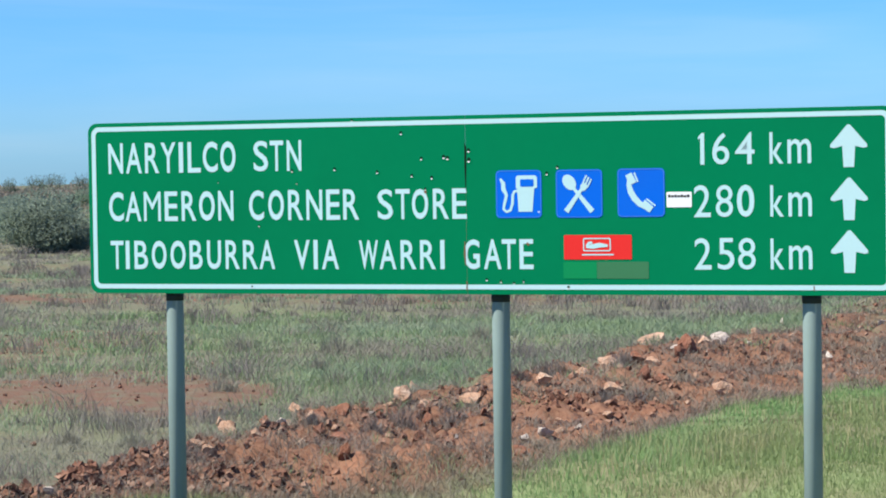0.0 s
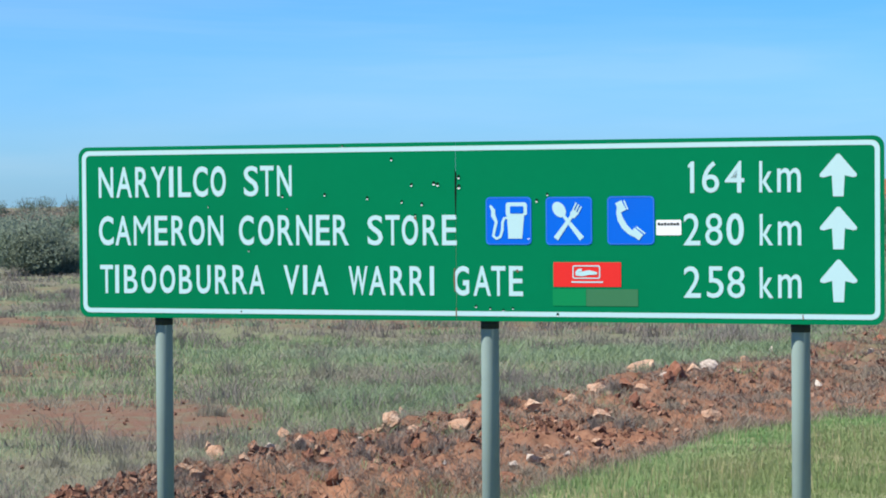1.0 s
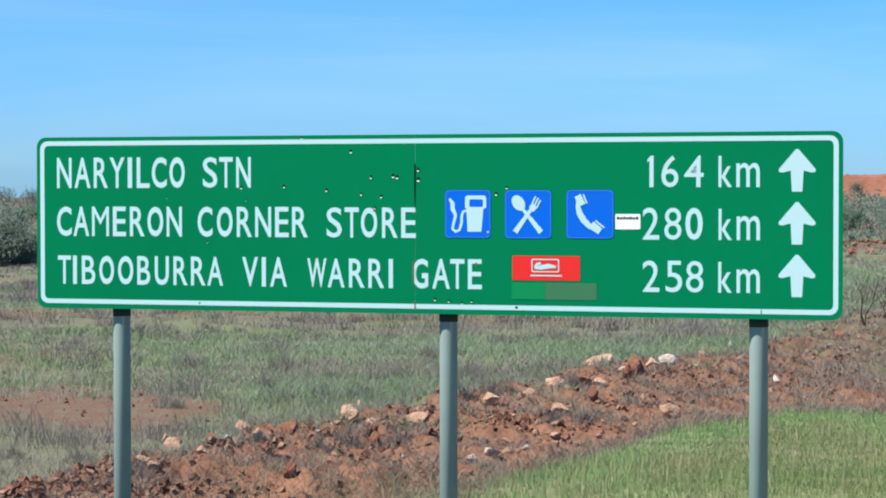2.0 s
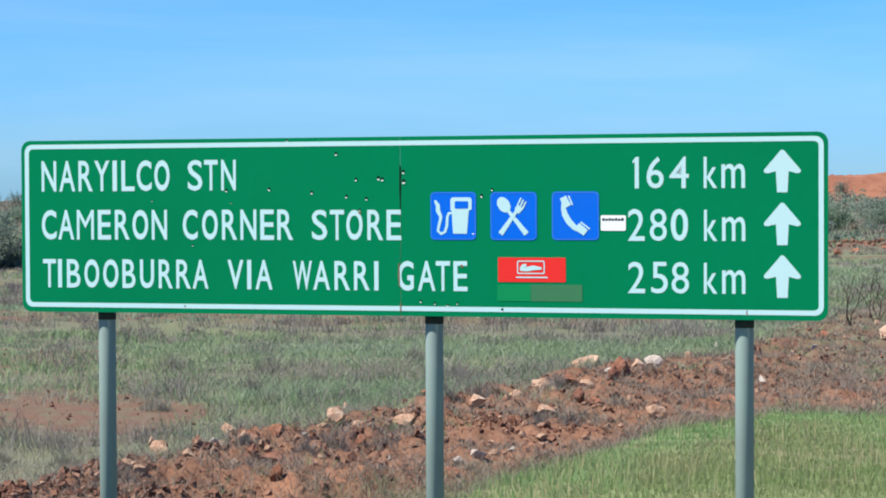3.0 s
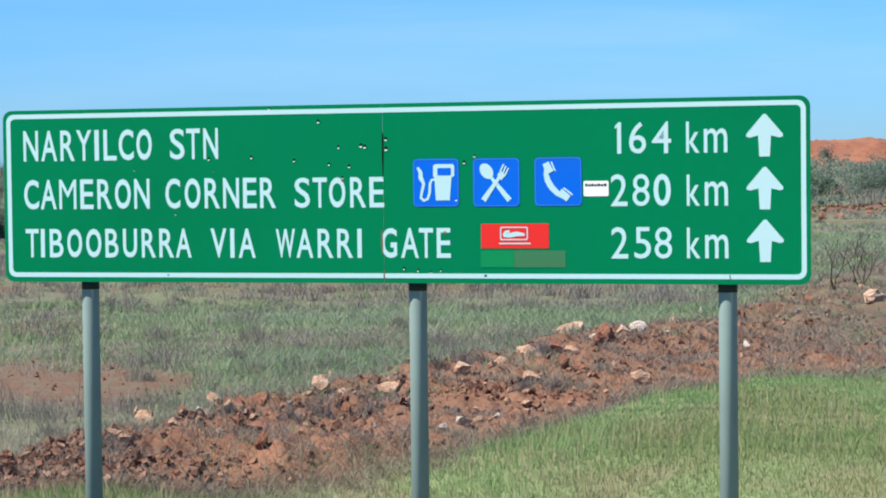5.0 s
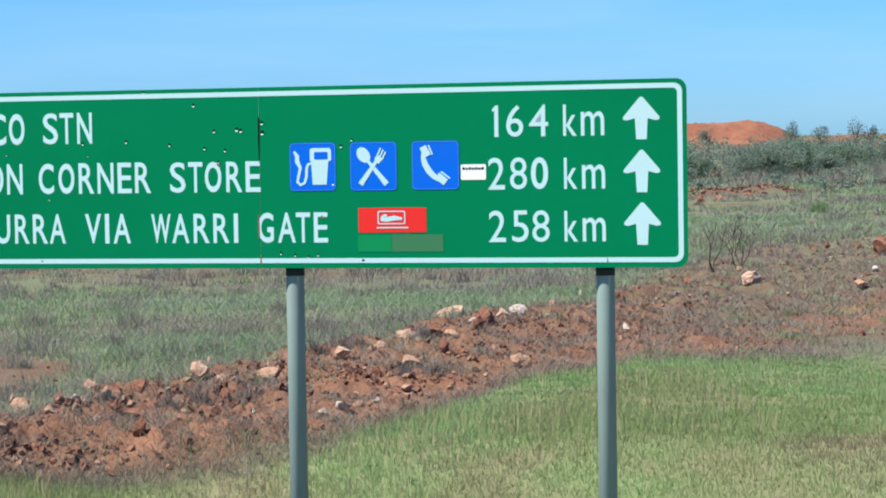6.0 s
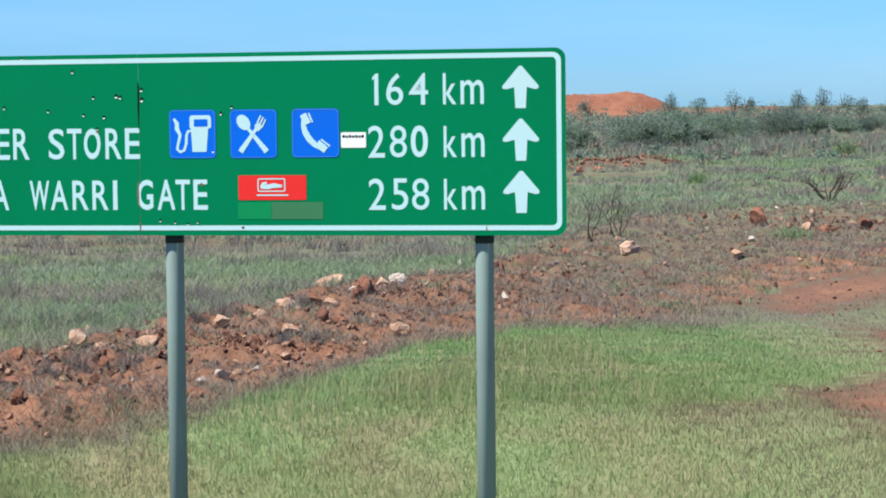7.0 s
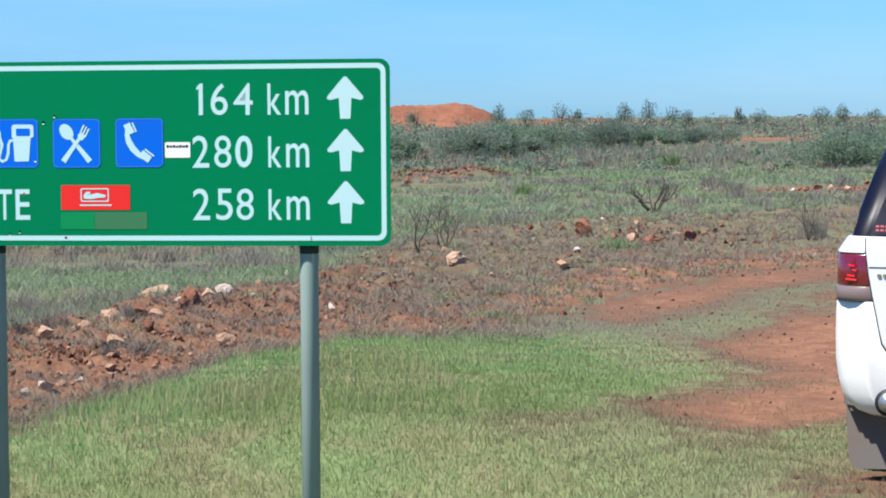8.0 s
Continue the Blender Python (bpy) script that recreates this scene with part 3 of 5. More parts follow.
part("seam_gap", on_face(plate([(SEAM + 0.001, 0.45), (SEAM + 0.004, 0.56), (SEAM + 0.005, 0.64), (SEAM - 0.003, 0.66), (SEAM - 0.004, 0.55), (SEAM - 0.001, 0.45)], 0.0003, 0.0011)), HOLE, sign, "dark gap where the two sheets part")
for pts, w in (([(1.846, 0.225), (1.845, 0.17), (1.848, 0.12)], [0.004, 0.009, 0.004]), ([(2.132, 0.218), (2.14, 0.206)], [0.012, 0.006]), ([(1.853, 0.05), (1.853, 0.012)], [0.005, 0.007]), ([(3.388, 0.033), (3.39, 0.012)], [0.004, 0.005]), ([(1.66, 0.449), (1.668, 0.44)], [0.012, 0.008])):
    part("rust_mark", on_face(stroke(pts, w, 0.0013, 0.0016)), RUST, sign, "small rust mark")


def tube(pts, radii, sides=12, caps=True):
    """A round tube along points."""
    bm = bmesh.new()
    rings = []
    for k, p in enumerate(pts):
        a, b = Vector(pts[max(k - 1, 0)]), Vector(pts[min(k + 1, len(pts) - 1)])
        d = (b - a).normalized()
        u = d.orthogonal().normalized()
        v = d.cross(u)
        rings.append([bm.verts.new(Vector(p) + radii[k] * (u * math.cos(q * math.tau / sides) + v * math.sin(q * math.tau / sides))) for q in range(sides)])
    for a, b in zip(rings, rings[1:]):
        for q in range(sides):
            bm.faces.new((a[q], a[(q + 1) % sides], b[(q + 1) % sides], b[q]))
    if caps:
        bm.faces.new(rings[0][::-1])
        bm.faces.new(rings[-1])
    return bm


for x in (0.396, 1.984, 3.365):
    # the post stands behind the sheets, on two rails
    post = part("post", tube([(x, 0.072, -0.9), (x, 0.072, 1.84), (x, 0.072, 1.845)], [0.0395, 0.0395, 0.036], 28), STEEL, sign, "grey galvanised round steel post", True)
    for z in (1.27, 1.73):
        part("clamp", tube([(x, 0.072, z - 0.02), (x, 0.072, z + 0.02)], [0.043, 0.043], 20), BACK, post)
    # added dark sleeve, standing in for the shade the sign throws here
    part("bracket", tube([(x, 0.072, 1.07), (x, 0.072, 1.112)], [0.0412, 0.0412], 28), POST_SHADE, post, "dark added band for the sign's shade on the post", True)
for z in (0.15, 0.62):
    part("rail", on_face(plate([(0.06, z - 0.02), (SIGN_W - 0.06, z - 0.02), (SIGN_W - 0.06, z + 0.02), (0.06, z + 0.02)], -0.0305, -0.0045)), BACK, sign, "aluminium stiffening rail")


# ---- stones along the graded bank ----
def stone_mesh(name, seed, mat):
    """A broken stone: a ball cut by flat planes, roughened."""
    rnd = random.Random(seed)
    bm = bmesh.new()
    bmesh.ops.create_icosphere(bm, subdivisions=3, radius=1.0)
    for _ in range(15):
        n = Vector((rnd.gauss(0, 1), rnd.gauss(0, 1), rnd.gauss(0, 1))).normalized()
        d = rnd.uniform(0.36, 0.72)
        for v in bm.verts:
            over = v.co.dot(n) - d
            if over > 0:
                v.co -= n * over * 0.96
    for v in bm.verts:
        v.co += v.co.normalized() * (0.13 * noise.noise(v.co * 1.9 + Vector((seed, 0, 0))) + 0.11 * noise.noise(v.co * 4.5 + Vector((0, seed, 0))) + 0.05 * noise.noise(v.co * 10 + Vector((0, 0, seed))))
    for axis in range(3):
        lo, hi = min(v.co[axis] for v in bm.verts), max(v.co[axis] for v in bm.verts)
        for v in bm.verts:
            v.co[axis] = (v.co[axis] - lo) / (hi - lo) - 0.5
    me = bpy.data.meshes.new(name)
    bm.to_mesh(me)
    bm.free()
    me.materials.append(mat)
    return me


STONES = {}
for mat, key in ((STONE_RED, "red"), (STONE_TAN, "tan"), (STONE_PALE, "pale")):
    STONES[key] = [stone_mesh("rock", 31 * k + len(key), mat) for k in range(5)]
STONE_LABEL = {"red": "rough dark red stone lying on the earth bank", "tan": "broken orange-tan stone lying on the earth bank", "pale": "pale cream stone lying on the earth bank"}
rng = random.Random(4)


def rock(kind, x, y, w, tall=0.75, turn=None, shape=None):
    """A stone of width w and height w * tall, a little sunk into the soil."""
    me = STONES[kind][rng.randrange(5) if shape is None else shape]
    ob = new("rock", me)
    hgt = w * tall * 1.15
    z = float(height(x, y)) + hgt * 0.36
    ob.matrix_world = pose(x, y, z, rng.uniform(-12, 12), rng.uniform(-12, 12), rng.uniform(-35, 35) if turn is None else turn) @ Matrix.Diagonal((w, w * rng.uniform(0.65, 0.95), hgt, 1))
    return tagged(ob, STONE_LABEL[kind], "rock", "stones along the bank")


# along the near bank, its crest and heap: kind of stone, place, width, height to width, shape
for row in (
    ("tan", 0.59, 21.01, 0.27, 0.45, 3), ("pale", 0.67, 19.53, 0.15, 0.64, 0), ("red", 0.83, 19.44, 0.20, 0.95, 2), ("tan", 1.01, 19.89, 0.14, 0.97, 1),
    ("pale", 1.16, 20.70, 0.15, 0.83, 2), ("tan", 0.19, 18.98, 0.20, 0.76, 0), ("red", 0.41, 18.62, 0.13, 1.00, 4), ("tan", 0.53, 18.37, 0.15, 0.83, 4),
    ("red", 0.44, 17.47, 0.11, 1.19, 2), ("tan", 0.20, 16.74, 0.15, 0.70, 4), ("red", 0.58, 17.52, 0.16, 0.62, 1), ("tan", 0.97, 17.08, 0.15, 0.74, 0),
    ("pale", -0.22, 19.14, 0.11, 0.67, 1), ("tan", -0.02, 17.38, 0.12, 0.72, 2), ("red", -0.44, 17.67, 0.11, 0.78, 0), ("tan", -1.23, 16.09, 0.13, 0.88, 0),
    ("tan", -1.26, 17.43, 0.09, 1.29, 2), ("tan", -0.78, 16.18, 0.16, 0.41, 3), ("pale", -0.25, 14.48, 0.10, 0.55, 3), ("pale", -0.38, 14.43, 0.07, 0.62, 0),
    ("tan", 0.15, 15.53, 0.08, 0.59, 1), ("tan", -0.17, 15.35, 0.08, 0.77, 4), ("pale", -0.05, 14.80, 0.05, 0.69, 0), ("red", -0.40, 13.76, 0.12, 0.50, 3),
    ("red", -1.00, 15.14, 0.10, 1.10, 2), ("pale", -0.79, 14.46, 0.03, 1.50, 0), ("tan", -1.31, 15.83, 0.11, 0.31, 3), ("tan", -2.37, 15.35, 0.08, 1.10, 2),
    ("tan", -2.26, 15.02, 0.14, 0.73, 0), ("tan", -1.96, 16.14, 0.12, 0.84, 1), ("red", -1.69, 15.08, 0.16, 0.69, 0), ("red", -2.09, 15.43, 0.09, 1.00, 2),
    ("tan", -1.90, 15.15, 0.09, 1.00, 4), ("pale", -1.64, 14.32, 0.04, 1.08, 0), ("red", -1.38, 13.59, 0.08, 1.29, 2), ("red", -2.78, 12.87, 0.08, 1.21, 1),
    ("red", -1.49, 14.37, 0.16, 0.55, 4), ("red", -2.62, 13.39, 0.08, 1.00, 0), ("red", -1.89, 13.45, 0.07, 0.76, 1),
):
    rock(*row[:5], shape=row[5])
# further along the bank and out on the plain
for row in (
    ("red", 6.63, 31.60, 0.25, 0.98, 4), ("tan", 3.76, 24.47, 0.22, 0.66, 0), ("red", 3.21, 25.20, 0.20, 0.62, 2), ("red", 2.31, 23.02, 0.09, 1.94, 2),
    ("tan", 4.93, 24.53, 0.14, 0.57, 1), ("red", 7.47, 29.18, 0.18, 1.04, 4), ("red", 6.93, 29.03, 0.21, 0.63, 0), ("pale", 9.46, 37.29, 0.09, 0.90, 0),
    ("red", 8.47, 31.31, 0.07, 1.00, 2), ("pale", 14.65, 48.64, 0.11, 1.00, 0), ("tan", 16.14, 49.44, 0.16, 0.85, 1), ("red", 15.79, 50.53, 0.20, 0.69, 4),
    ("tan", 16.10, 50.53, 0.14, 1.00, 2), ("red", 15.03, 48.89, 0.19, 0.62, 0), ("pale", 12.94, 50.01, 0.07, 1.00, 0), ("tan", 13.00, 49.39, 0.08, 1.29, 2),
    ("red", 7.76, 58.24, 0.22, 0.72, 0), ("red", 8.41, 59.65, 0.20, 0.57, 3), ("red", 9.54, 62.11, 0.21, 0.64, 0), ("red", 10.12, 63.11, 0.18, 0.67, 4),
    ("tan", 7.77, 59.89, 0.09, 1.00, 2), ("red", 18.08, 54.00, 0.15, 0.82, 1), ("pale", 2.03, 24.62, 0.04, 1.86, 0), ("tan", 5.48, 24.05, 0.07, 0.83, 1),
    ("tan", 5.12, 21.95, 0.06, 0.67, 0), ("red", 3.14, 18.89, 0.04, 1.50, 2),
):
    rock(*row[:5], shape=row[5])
n_made = 0
while n_made < 190:
    x = rng.uniform(-4.0, 8.5)
    f, b = np.interp(x, FRONT_X, FRONT_Y), np.interp(x, BACK_X, BACK_Y)
    u = rng.betavariate(2.2, 1.5)
    if x > 3 and rng.random() < 0.45:
        continue
    y = f + (b - f) * u
    size = 0.028 + 0.085 * rng.random() ** 2.6 * (0.5 + u) + (0.01 if x > 3 else 0)
    rock(rng.choices(("red", "tan", "pale"), (5, 3.2, 1.1))[0], x, y, size, rng.uniform(0.5, 0.95), rng.uniform(0, 360))
    n_made += 1

# ---- loose clods and gravel ----
def clods(name, xs, ys, sizes, mat, seed):
    """Small angular lumps, eight corners each."""
    r = np.random.RandomState(seed)
    n = len(xs)
    base = np.array([(-1, -1, -1), (1, -1, -1), (1, 1, -1), (-1, 1, -1), (-1, -1, 1), (1, -1, 1), (1, 1, 1), (-1, 1, 1)], float) * 0.5
    v = base[None] * r.uniform(0.4, 1.05, (n, 8, 3)) * sizes[:, None, None] * np.array([1, 1, 0.75])
    q = r.normal(0, 1, (n, 4))
    q /= np.linalg.norm(q, axis=1)[:, None]
    w, t = q[:, None, :1], q[:, None, 1:]
    k = 2 * np.cross(np.broadcast_to(t, v.shape), v)
    v = v + w * k + np.cross(np.broadcast_to(t, v.shape), k)
    x, y = v[..., 0], v[..., 1]
    v = np.stack([x + xs[:, None], y + ys[:, None], v[..., 2] + (height(xs, ys) + sizes * 0.2)[:, None]], -1)
    q = np.array([(0, 3, 2, 1), (4, 5, 6, 7), (0, 1, 5, 4), (1, 2, 6, 5), (2, 3, 7, 6), (3, 0, 4, 7)])
    f = (np.arange(n)[:, None, None] * 8 + q[None]).reshape(-1, 4)
    ob = from_np(name, v.reshape(-1, 3), [f], mat)
    ob.data.shade_flat()
    return ob


rs = np.random.RandomState(11)
cx = rs.uniform(-4.2, 9.5, 64000)
cu = rs.beta(1.7, 1.4, 64000) * 1.1
cy = np.interp(cx, FRONT_X, FRONT_Y) + (np.interp(cx, BACK_X, BACK_Y) - np.interp(cx, FRONT_X, FRONT_Y)) * cu
keep = fbm(cx * 1.3, cy * 1.3, 40, 3) + rs.uniform(-0.16, 0.16, len(cx)) > 0.46 + np.interp(cx, (2, 4), (0, 0.12))
cx, cy = cx[keep], cy[keep]
sz = 0.007 + 0.046 * rs.uniform(0, 1, len(cx)) ** np.interp(fbm(cx * 0.9, cy * 0.9, 44, 2), (0.38, 0.6), (9.0, 4.8)) * np.interp(cx, (-4, 2, 5), (1.25, 1.0, 0.8))
tagged(clods("clods", cx, cy, sz, CLOD, 2), "broken red earth clods on the graded bank", "clods", kind="stuff")
hx, hy = rs.uniform(5.5, 13, 1500), rs.normal(0, 1.0, 1500)
hy = 62 + 1.53 * (hx - 8.3) + hy
tagged(clods("far_clods", hx, hy, 0.02 + 0.09 * rs.uniform(0, 1, len(hx)) ** 4, CLOD, 6), "broken red earth on a low far bank", "clods", kind="stuff")
mx, my = rs.normal(0, 1, 900), rs.normal(0, 1, 900)
mx, my = np.concatenate([7.5 + 0.7 * mx[:450], 15.8 + 1.3 * mx[450:]]), np.concatenate([30.4 + 0.9 * my[:450], 49.8 + 0.7 * my[450:]])
tagged(clods("stony_clods", mx, my, 0.018 + 0.085 * rs.uniform(0, 1, 900) ** 5, CLOD, 7), "scattered red and pale stones on the plain", "clods", kind="stuff")
gx, gy = rs.uniform(2.2, 9, 3200), rs.uniform(9.5, 30, 3200)
keep = (bare_soil(gx, gy) > 0.35) & (np.abs(np.degrees(np.arctan2(gx, gy)) - 10) < 13)
gx, gy = gx[keep], gy[keep]
tagged(clods("gravel", gx, gy, 0.006 + 0.03 * rs.uniform(0, 1, len(gx)) ** 6, CLOD, 3), "fine red gravel on the wheel track", "gravel", kind="stuff")
gx, gy = rs.uniform(-9, 0.5, 9000), rs.uniform(14, 42, 9000)
keep = (bare_soil(gx, gy) + rs.uniform(-0.15, 0.15, 9000) > 0.42) & (bank_u(gx, gy) > 1.02)
gx, gy = gx[keep], gy[keep]
tagged(clods("soil_crumbs", gx, gy, 0.007 + 0.03 * rs.uniform(0, 1, len(gx)) ** 5, CLOD, 8), "brown soil crumbs on the bare strips of the field", "gravel", kind="stuff")


# ---- grass ----
def blades(name, x, y, h, w, lean, mat, seed):
    """Tapered bent blades, five corners each."""
    r = np.random.RandomState(seed)
    n = len(x)
    a = r.uniform(0, math.tau, n)
    wx, wy = np.cos(a) * w / 2, np.sin(a) * w / 2
    b = r.uniform(0, math.tau, n)
    lx, ly = np.cos(b) * lean * h, np.sin(b) * lean * h
    z = height(x, y) - 0.006
    v = np.empty((n, 5, 3))
    v[:, 0] = np.stack([x - wx, y - wy, z], -1)
    v[:, 1] = np.stack([x + wx, y + wy, z], -1)
    v[:, 2] = np.stack([x + wx * 0.75 + lx * 0.35, y + wy * 0.75 + ly * 0.35, z + h * 0.6], -1)
    v[:, 3] = np.stack([x - wx * 0.75 + lx * 0.35, y - wy * 0.75 + ly * 0.35, z + h * 0.6], -1)
    v[:, 4] = np.stack([x + lx, y + ly, z + h], -1)
    k = np.arange(n)[:, None] * 5
    return from_np(name, v.reshape(-1, 3), [k + np.array([[0, 1, 2, 3]]), k + np.array([[3, 2, 4]])], mat)


def scatter(n, r0, r1, seed, power=1.0, az=(-14.5, 19.8)):
    """Points over the sector of land ahead, thinning with distance."""
    r = np.random.RandomState(seed)
    t = r.uniform(0, 1, n)
    d = r0 * (r1 / r0) ** t if power == 1.0 else (r0 ** (1 - power) + t * (r1 ** (1 - power) - r0 ** (1 - power))) ** (1 / (1 - power))
    a = np.radians(r.uniform(*az, n))
    return d * np.sin(a), d * np.cos(a), r


def tufted(x, y, r, n, spread):
    """Gathers points into tufts."""
    x, y = np.repeat(x, n), np.repeat(y, n)
    return x + r.normal(0, 1, len(x)) * spread, y + r.normal(0, 1, len(y)) * spread


# verge: short green grass, lusher along the foot of the bank, straw among it near the posts
x, y, r = scatter(680000, 9.9, 27, 101)
u, soil = bank_u(x, y), bare_soil(x, y)
dense = fbm(x * 1.1, y * 1.1, 60, 3)
ok = (u < 0.45 * (dense - 0.5) + 0.25 * (fbm(x * 3.5, y * 2.2, 73, 2) - 0.5) + np.abs(r.normal(0, 0.1, len(x))) - 0.04) & (soil + (dense - 0.5) * 0.6 + r.uniform(-0.45, 0.45, len(x)) < 0.45) & (r.uniform(0, 1, len(x)) > 0.6 * frayed(x, y))
lush = smooth01(-0.6, -0.1, u) * smooth01(-1.0, 0.8, x) * (1 - smooth01(3.6, 5.2, x)) + 1.7 * (fbm(x * 0.65, y * 0.9, 69, 3) - 0.53) + r.uniform(-0.25, 0.25, len(x)) > 0.42
dry = smooth01(0.12, 0.5, soil) + 0.35 * frayed(x, y) + 0.25 * (1 - smooth01(-0.6, 0.2, x)) * smooth01(-0.25, 0.0, u) + 0.5 * smooth01(4.0, 6.5, x) + 0.3 * smooth01(0.8, 2.2, x) * (1 - smooth01(12, 13.5, y)) + 1.0 * smooth01(2.0, 2.7, x) * (1 - smooth01(12.2, 13.2, y)) + 2.0 * (fbm(x * 0.6, y * 1.1, 68, 3) - 0.56) + r.uniform(-0.35, 0.35, len(x)) > 0.45
hh = (0.02 + 0.044 * r.uniform(0, 1, len(x))) * (0.6 + 0.8 * dense) * np.interp(x, (-3, 2.0, 4, 6), (1.2, 1.0, 0.7, 0.5))
ww = np.maximum(0.003, 0.00033 * y) * r.uniform(0.7, 1.3, len(x))
for name, mat, sel, lean, label, seed in (
    ("verge_grass", VERGE, ok & ~lush & ~dry, 0.9, "short yellow-green verge grass", 1),
    ("lush_grass", LUSH, ok & lush & ~dry, 0.8, "fresh bright green grass below the bank", 2),
    ("verge_dry_grass", OLIVE, ok & dry, 1.2, "thin dry olive grass beside the wheel track", 12),
):
    tagged(blades(name, x[sel], y[sel], hh[sel] * 0.85, ww[sel] * 0.8, r.uniform(0.1, lean * 0.85, sel.sum()), mat, seed), label, "grass", kind="stuff")
x, y, r = scatter(2600, 8.6, 17, 102)
x, y = tufted(x, y, r, 6, 0.035)
ok = (bank_u(x, y) < -0.1) & (x < 2.2) & (fbm(x * 0.8, y * 0.8, 61, 2) + np.where(x < 1.6, 0.12, -0.02) > 0.5) & (bare_soil(x, y) < 0.4)
x, y = x[ok], y[ok]
tagged(blades("straw_stems", x, y, r.uniform(0.07, 0.17, len(x)), np.full(len(x), 0.0034), r.uniform(0.05, 0.45, len(x)), STRAW, 3), "pale dry grass stems among the green", "grass", kind="stuff")

# on the bank: grey dead tufts
x, y, r = scatter(11000, 11, 42, 103)
u = bank_u(x, y)
ok = ~((np.abs(u + 0.03) < 0.11) & (x > 3.8)) & (u > -0.07) & (u < 1.15) & (fbm(x * 0.7, y * 0.7, 62, 3) + 0.1 * np.exp(-((u - 0.03) / 0.07) ** 2) + np.interp(x, (-3, 1.8, 3.2), (0.11, 0.11, 0.3)) + 0.09 * smooth01(0.35, 0.7, u) > 0.5)
x, y = tufted(x[ok], y[ok], r, 26, 0.07)
tagged(blades("bank_tufts", x, y, r.uniform(0.025, 0.1, len(x)), np.maximum(0.003, 0.00028 * y), r.uniform(0.4, 2.2, len(x)), DEAD, 4), "grey dead tufts growing through the red bank", "dry grass", kind="stuff")
x, y, r = scatter(2600, 11, 38, 104)
u = bank_u(x, y)
ok = (u > 0.0) & (u < 1.1) & (fbm(x * 0.9, y * 0.9, 63, 3) > 0.56)
x, y = tufted(x[ok], y[ok], r, 22, 0.06)
tagged(blades("bank_green", x, y, r.uniform(0.03, 0.09, len(x)), np.maximum(0.0035, 0.0003 * y), r.uniform(0.4, 1.6, len(x)), MEADOW, 5), "small green tufts on the red bank", "grass", kind="stuff")

# field behind the bank
x, y, r = scatter(25000, 11.0, 130, 105, 1.3)
u, soil = bank_u(x, y), bare_soil(x, y)
patch = fbm(x * 0.16 + 5, y * 0.42, 64, 4) - 0.1 * smooth01(28, 34, y) * (1 - smooth01(-5, 0, x)) - 0.12 * (1 - smooth01(-3.2, -1.8, x)) * (1 - smooth01(19, 24, y))
ok = (u > 1.0) & (soil + r.uniform(-0.3, 0.3, len(x)) < 0.45) & (r.uniform(0, 1, len(x)) > 0.6 * (1 - smooth01(-2.6, -1.6, x)) * (1 - smooth01(17, 20, y))) & (fbm(x * 0.28 + 3, y * 0.62, 71, 3) + 0.2 * (1 - smooth01(13, 17, y)) + r.uniform(-0.13, 0.13, len(x)) > 0.4)
for name, mat, sel, lo, hi, per, seed, label in (
    ("field_grass", FIELD, patch + r.uniform(-0.08, 0.08, len(x)) > 0.43, 0.07, 0.2, 26, 6, "grey-green grass of the open field"),
    ("field_dry_grass", GREY, patch + r.uniform(-0.08, 0.08, len(x)) <= 0.43, 0.07, 0.22, 26, 7, "dry grey grass of the open field"),
):
    k = ok & sel
    tx, ty = tufted(x[k], y[k], r, per, 0.1)
    grow = np.interp(ty, (12, 40, 130), (0.8, 1.0, 1.7)) * np.interp(tx, (-2.8, -1.6), (0.62, 1.0))
    tagged(blades(name, tx, ty, r.uniform(lo, hi, len(tx)) * 0.62 * grow, np.maximum(0.004, 0.00034 * ty), r.uniform(0.3, 1.9, len(tx)), mat, seed), label, "grass", kind="stuff")
x, y, r = scatter(1150, 13, 95, 106, 1.2)
u = bank_u(x, y)
ok = (u > 1.02) & (fbm(x * 0.2, y * 0.5, 65, 3) > 0.45) & (bare_soil(x, y) < 0.6)
x, y = x[ok], y[ok]
girth, cx0, cy0 = np.repeat(r.uniform(0.5, 1.5, len(x)) ** 1.3, 110), np.repeat(x, 110), np.repeat(y, 110)
ox, oy = r.normal(0, 1, (2, len(cx0)))
x, y = cx0 + ox * 0.13 * girth, cy0 + oy * 0.13 * girth
tagged(blades("field_twigs", x, y, r.uniform(0.5, 1.0, len(x)) * 0.24 * girth * np.exp(-(ox ** 2 + oy ** 2) / 4), np.maximum(0.003, 0.00022 * y), r.uniform(0.2, 1.3, len(x)), TWIG, 8), "purple-grey dry weed stalks in the field", "weeds", kind="stuff")
x, y, r = scatter(4200, 13, 100, 107, 1.2)
u = bank_u(x, y)
ok = (u > 1.0) & (fbm(x * 0.1 + 9, y * 0.35, 66, 3) > 0.48 + 0.1 * smooth01(30, 40, y)) & (bare_soil(x, y) + r.uniform(-0.2, 0.2, len(x)) < 0.4)
x, y = tufted(x[ok], y[ok], r, 34, 0.14)
tagged(blades("field_green", x, y, r.uniform(0.05, 0.13, len(x)), np.maximum(0.004, 0.00036 * y), r.uniform(0.2, 1.4, len(x)), MEADOW, 9), "bright green grass patches in the field", "grass", kind="stuff")


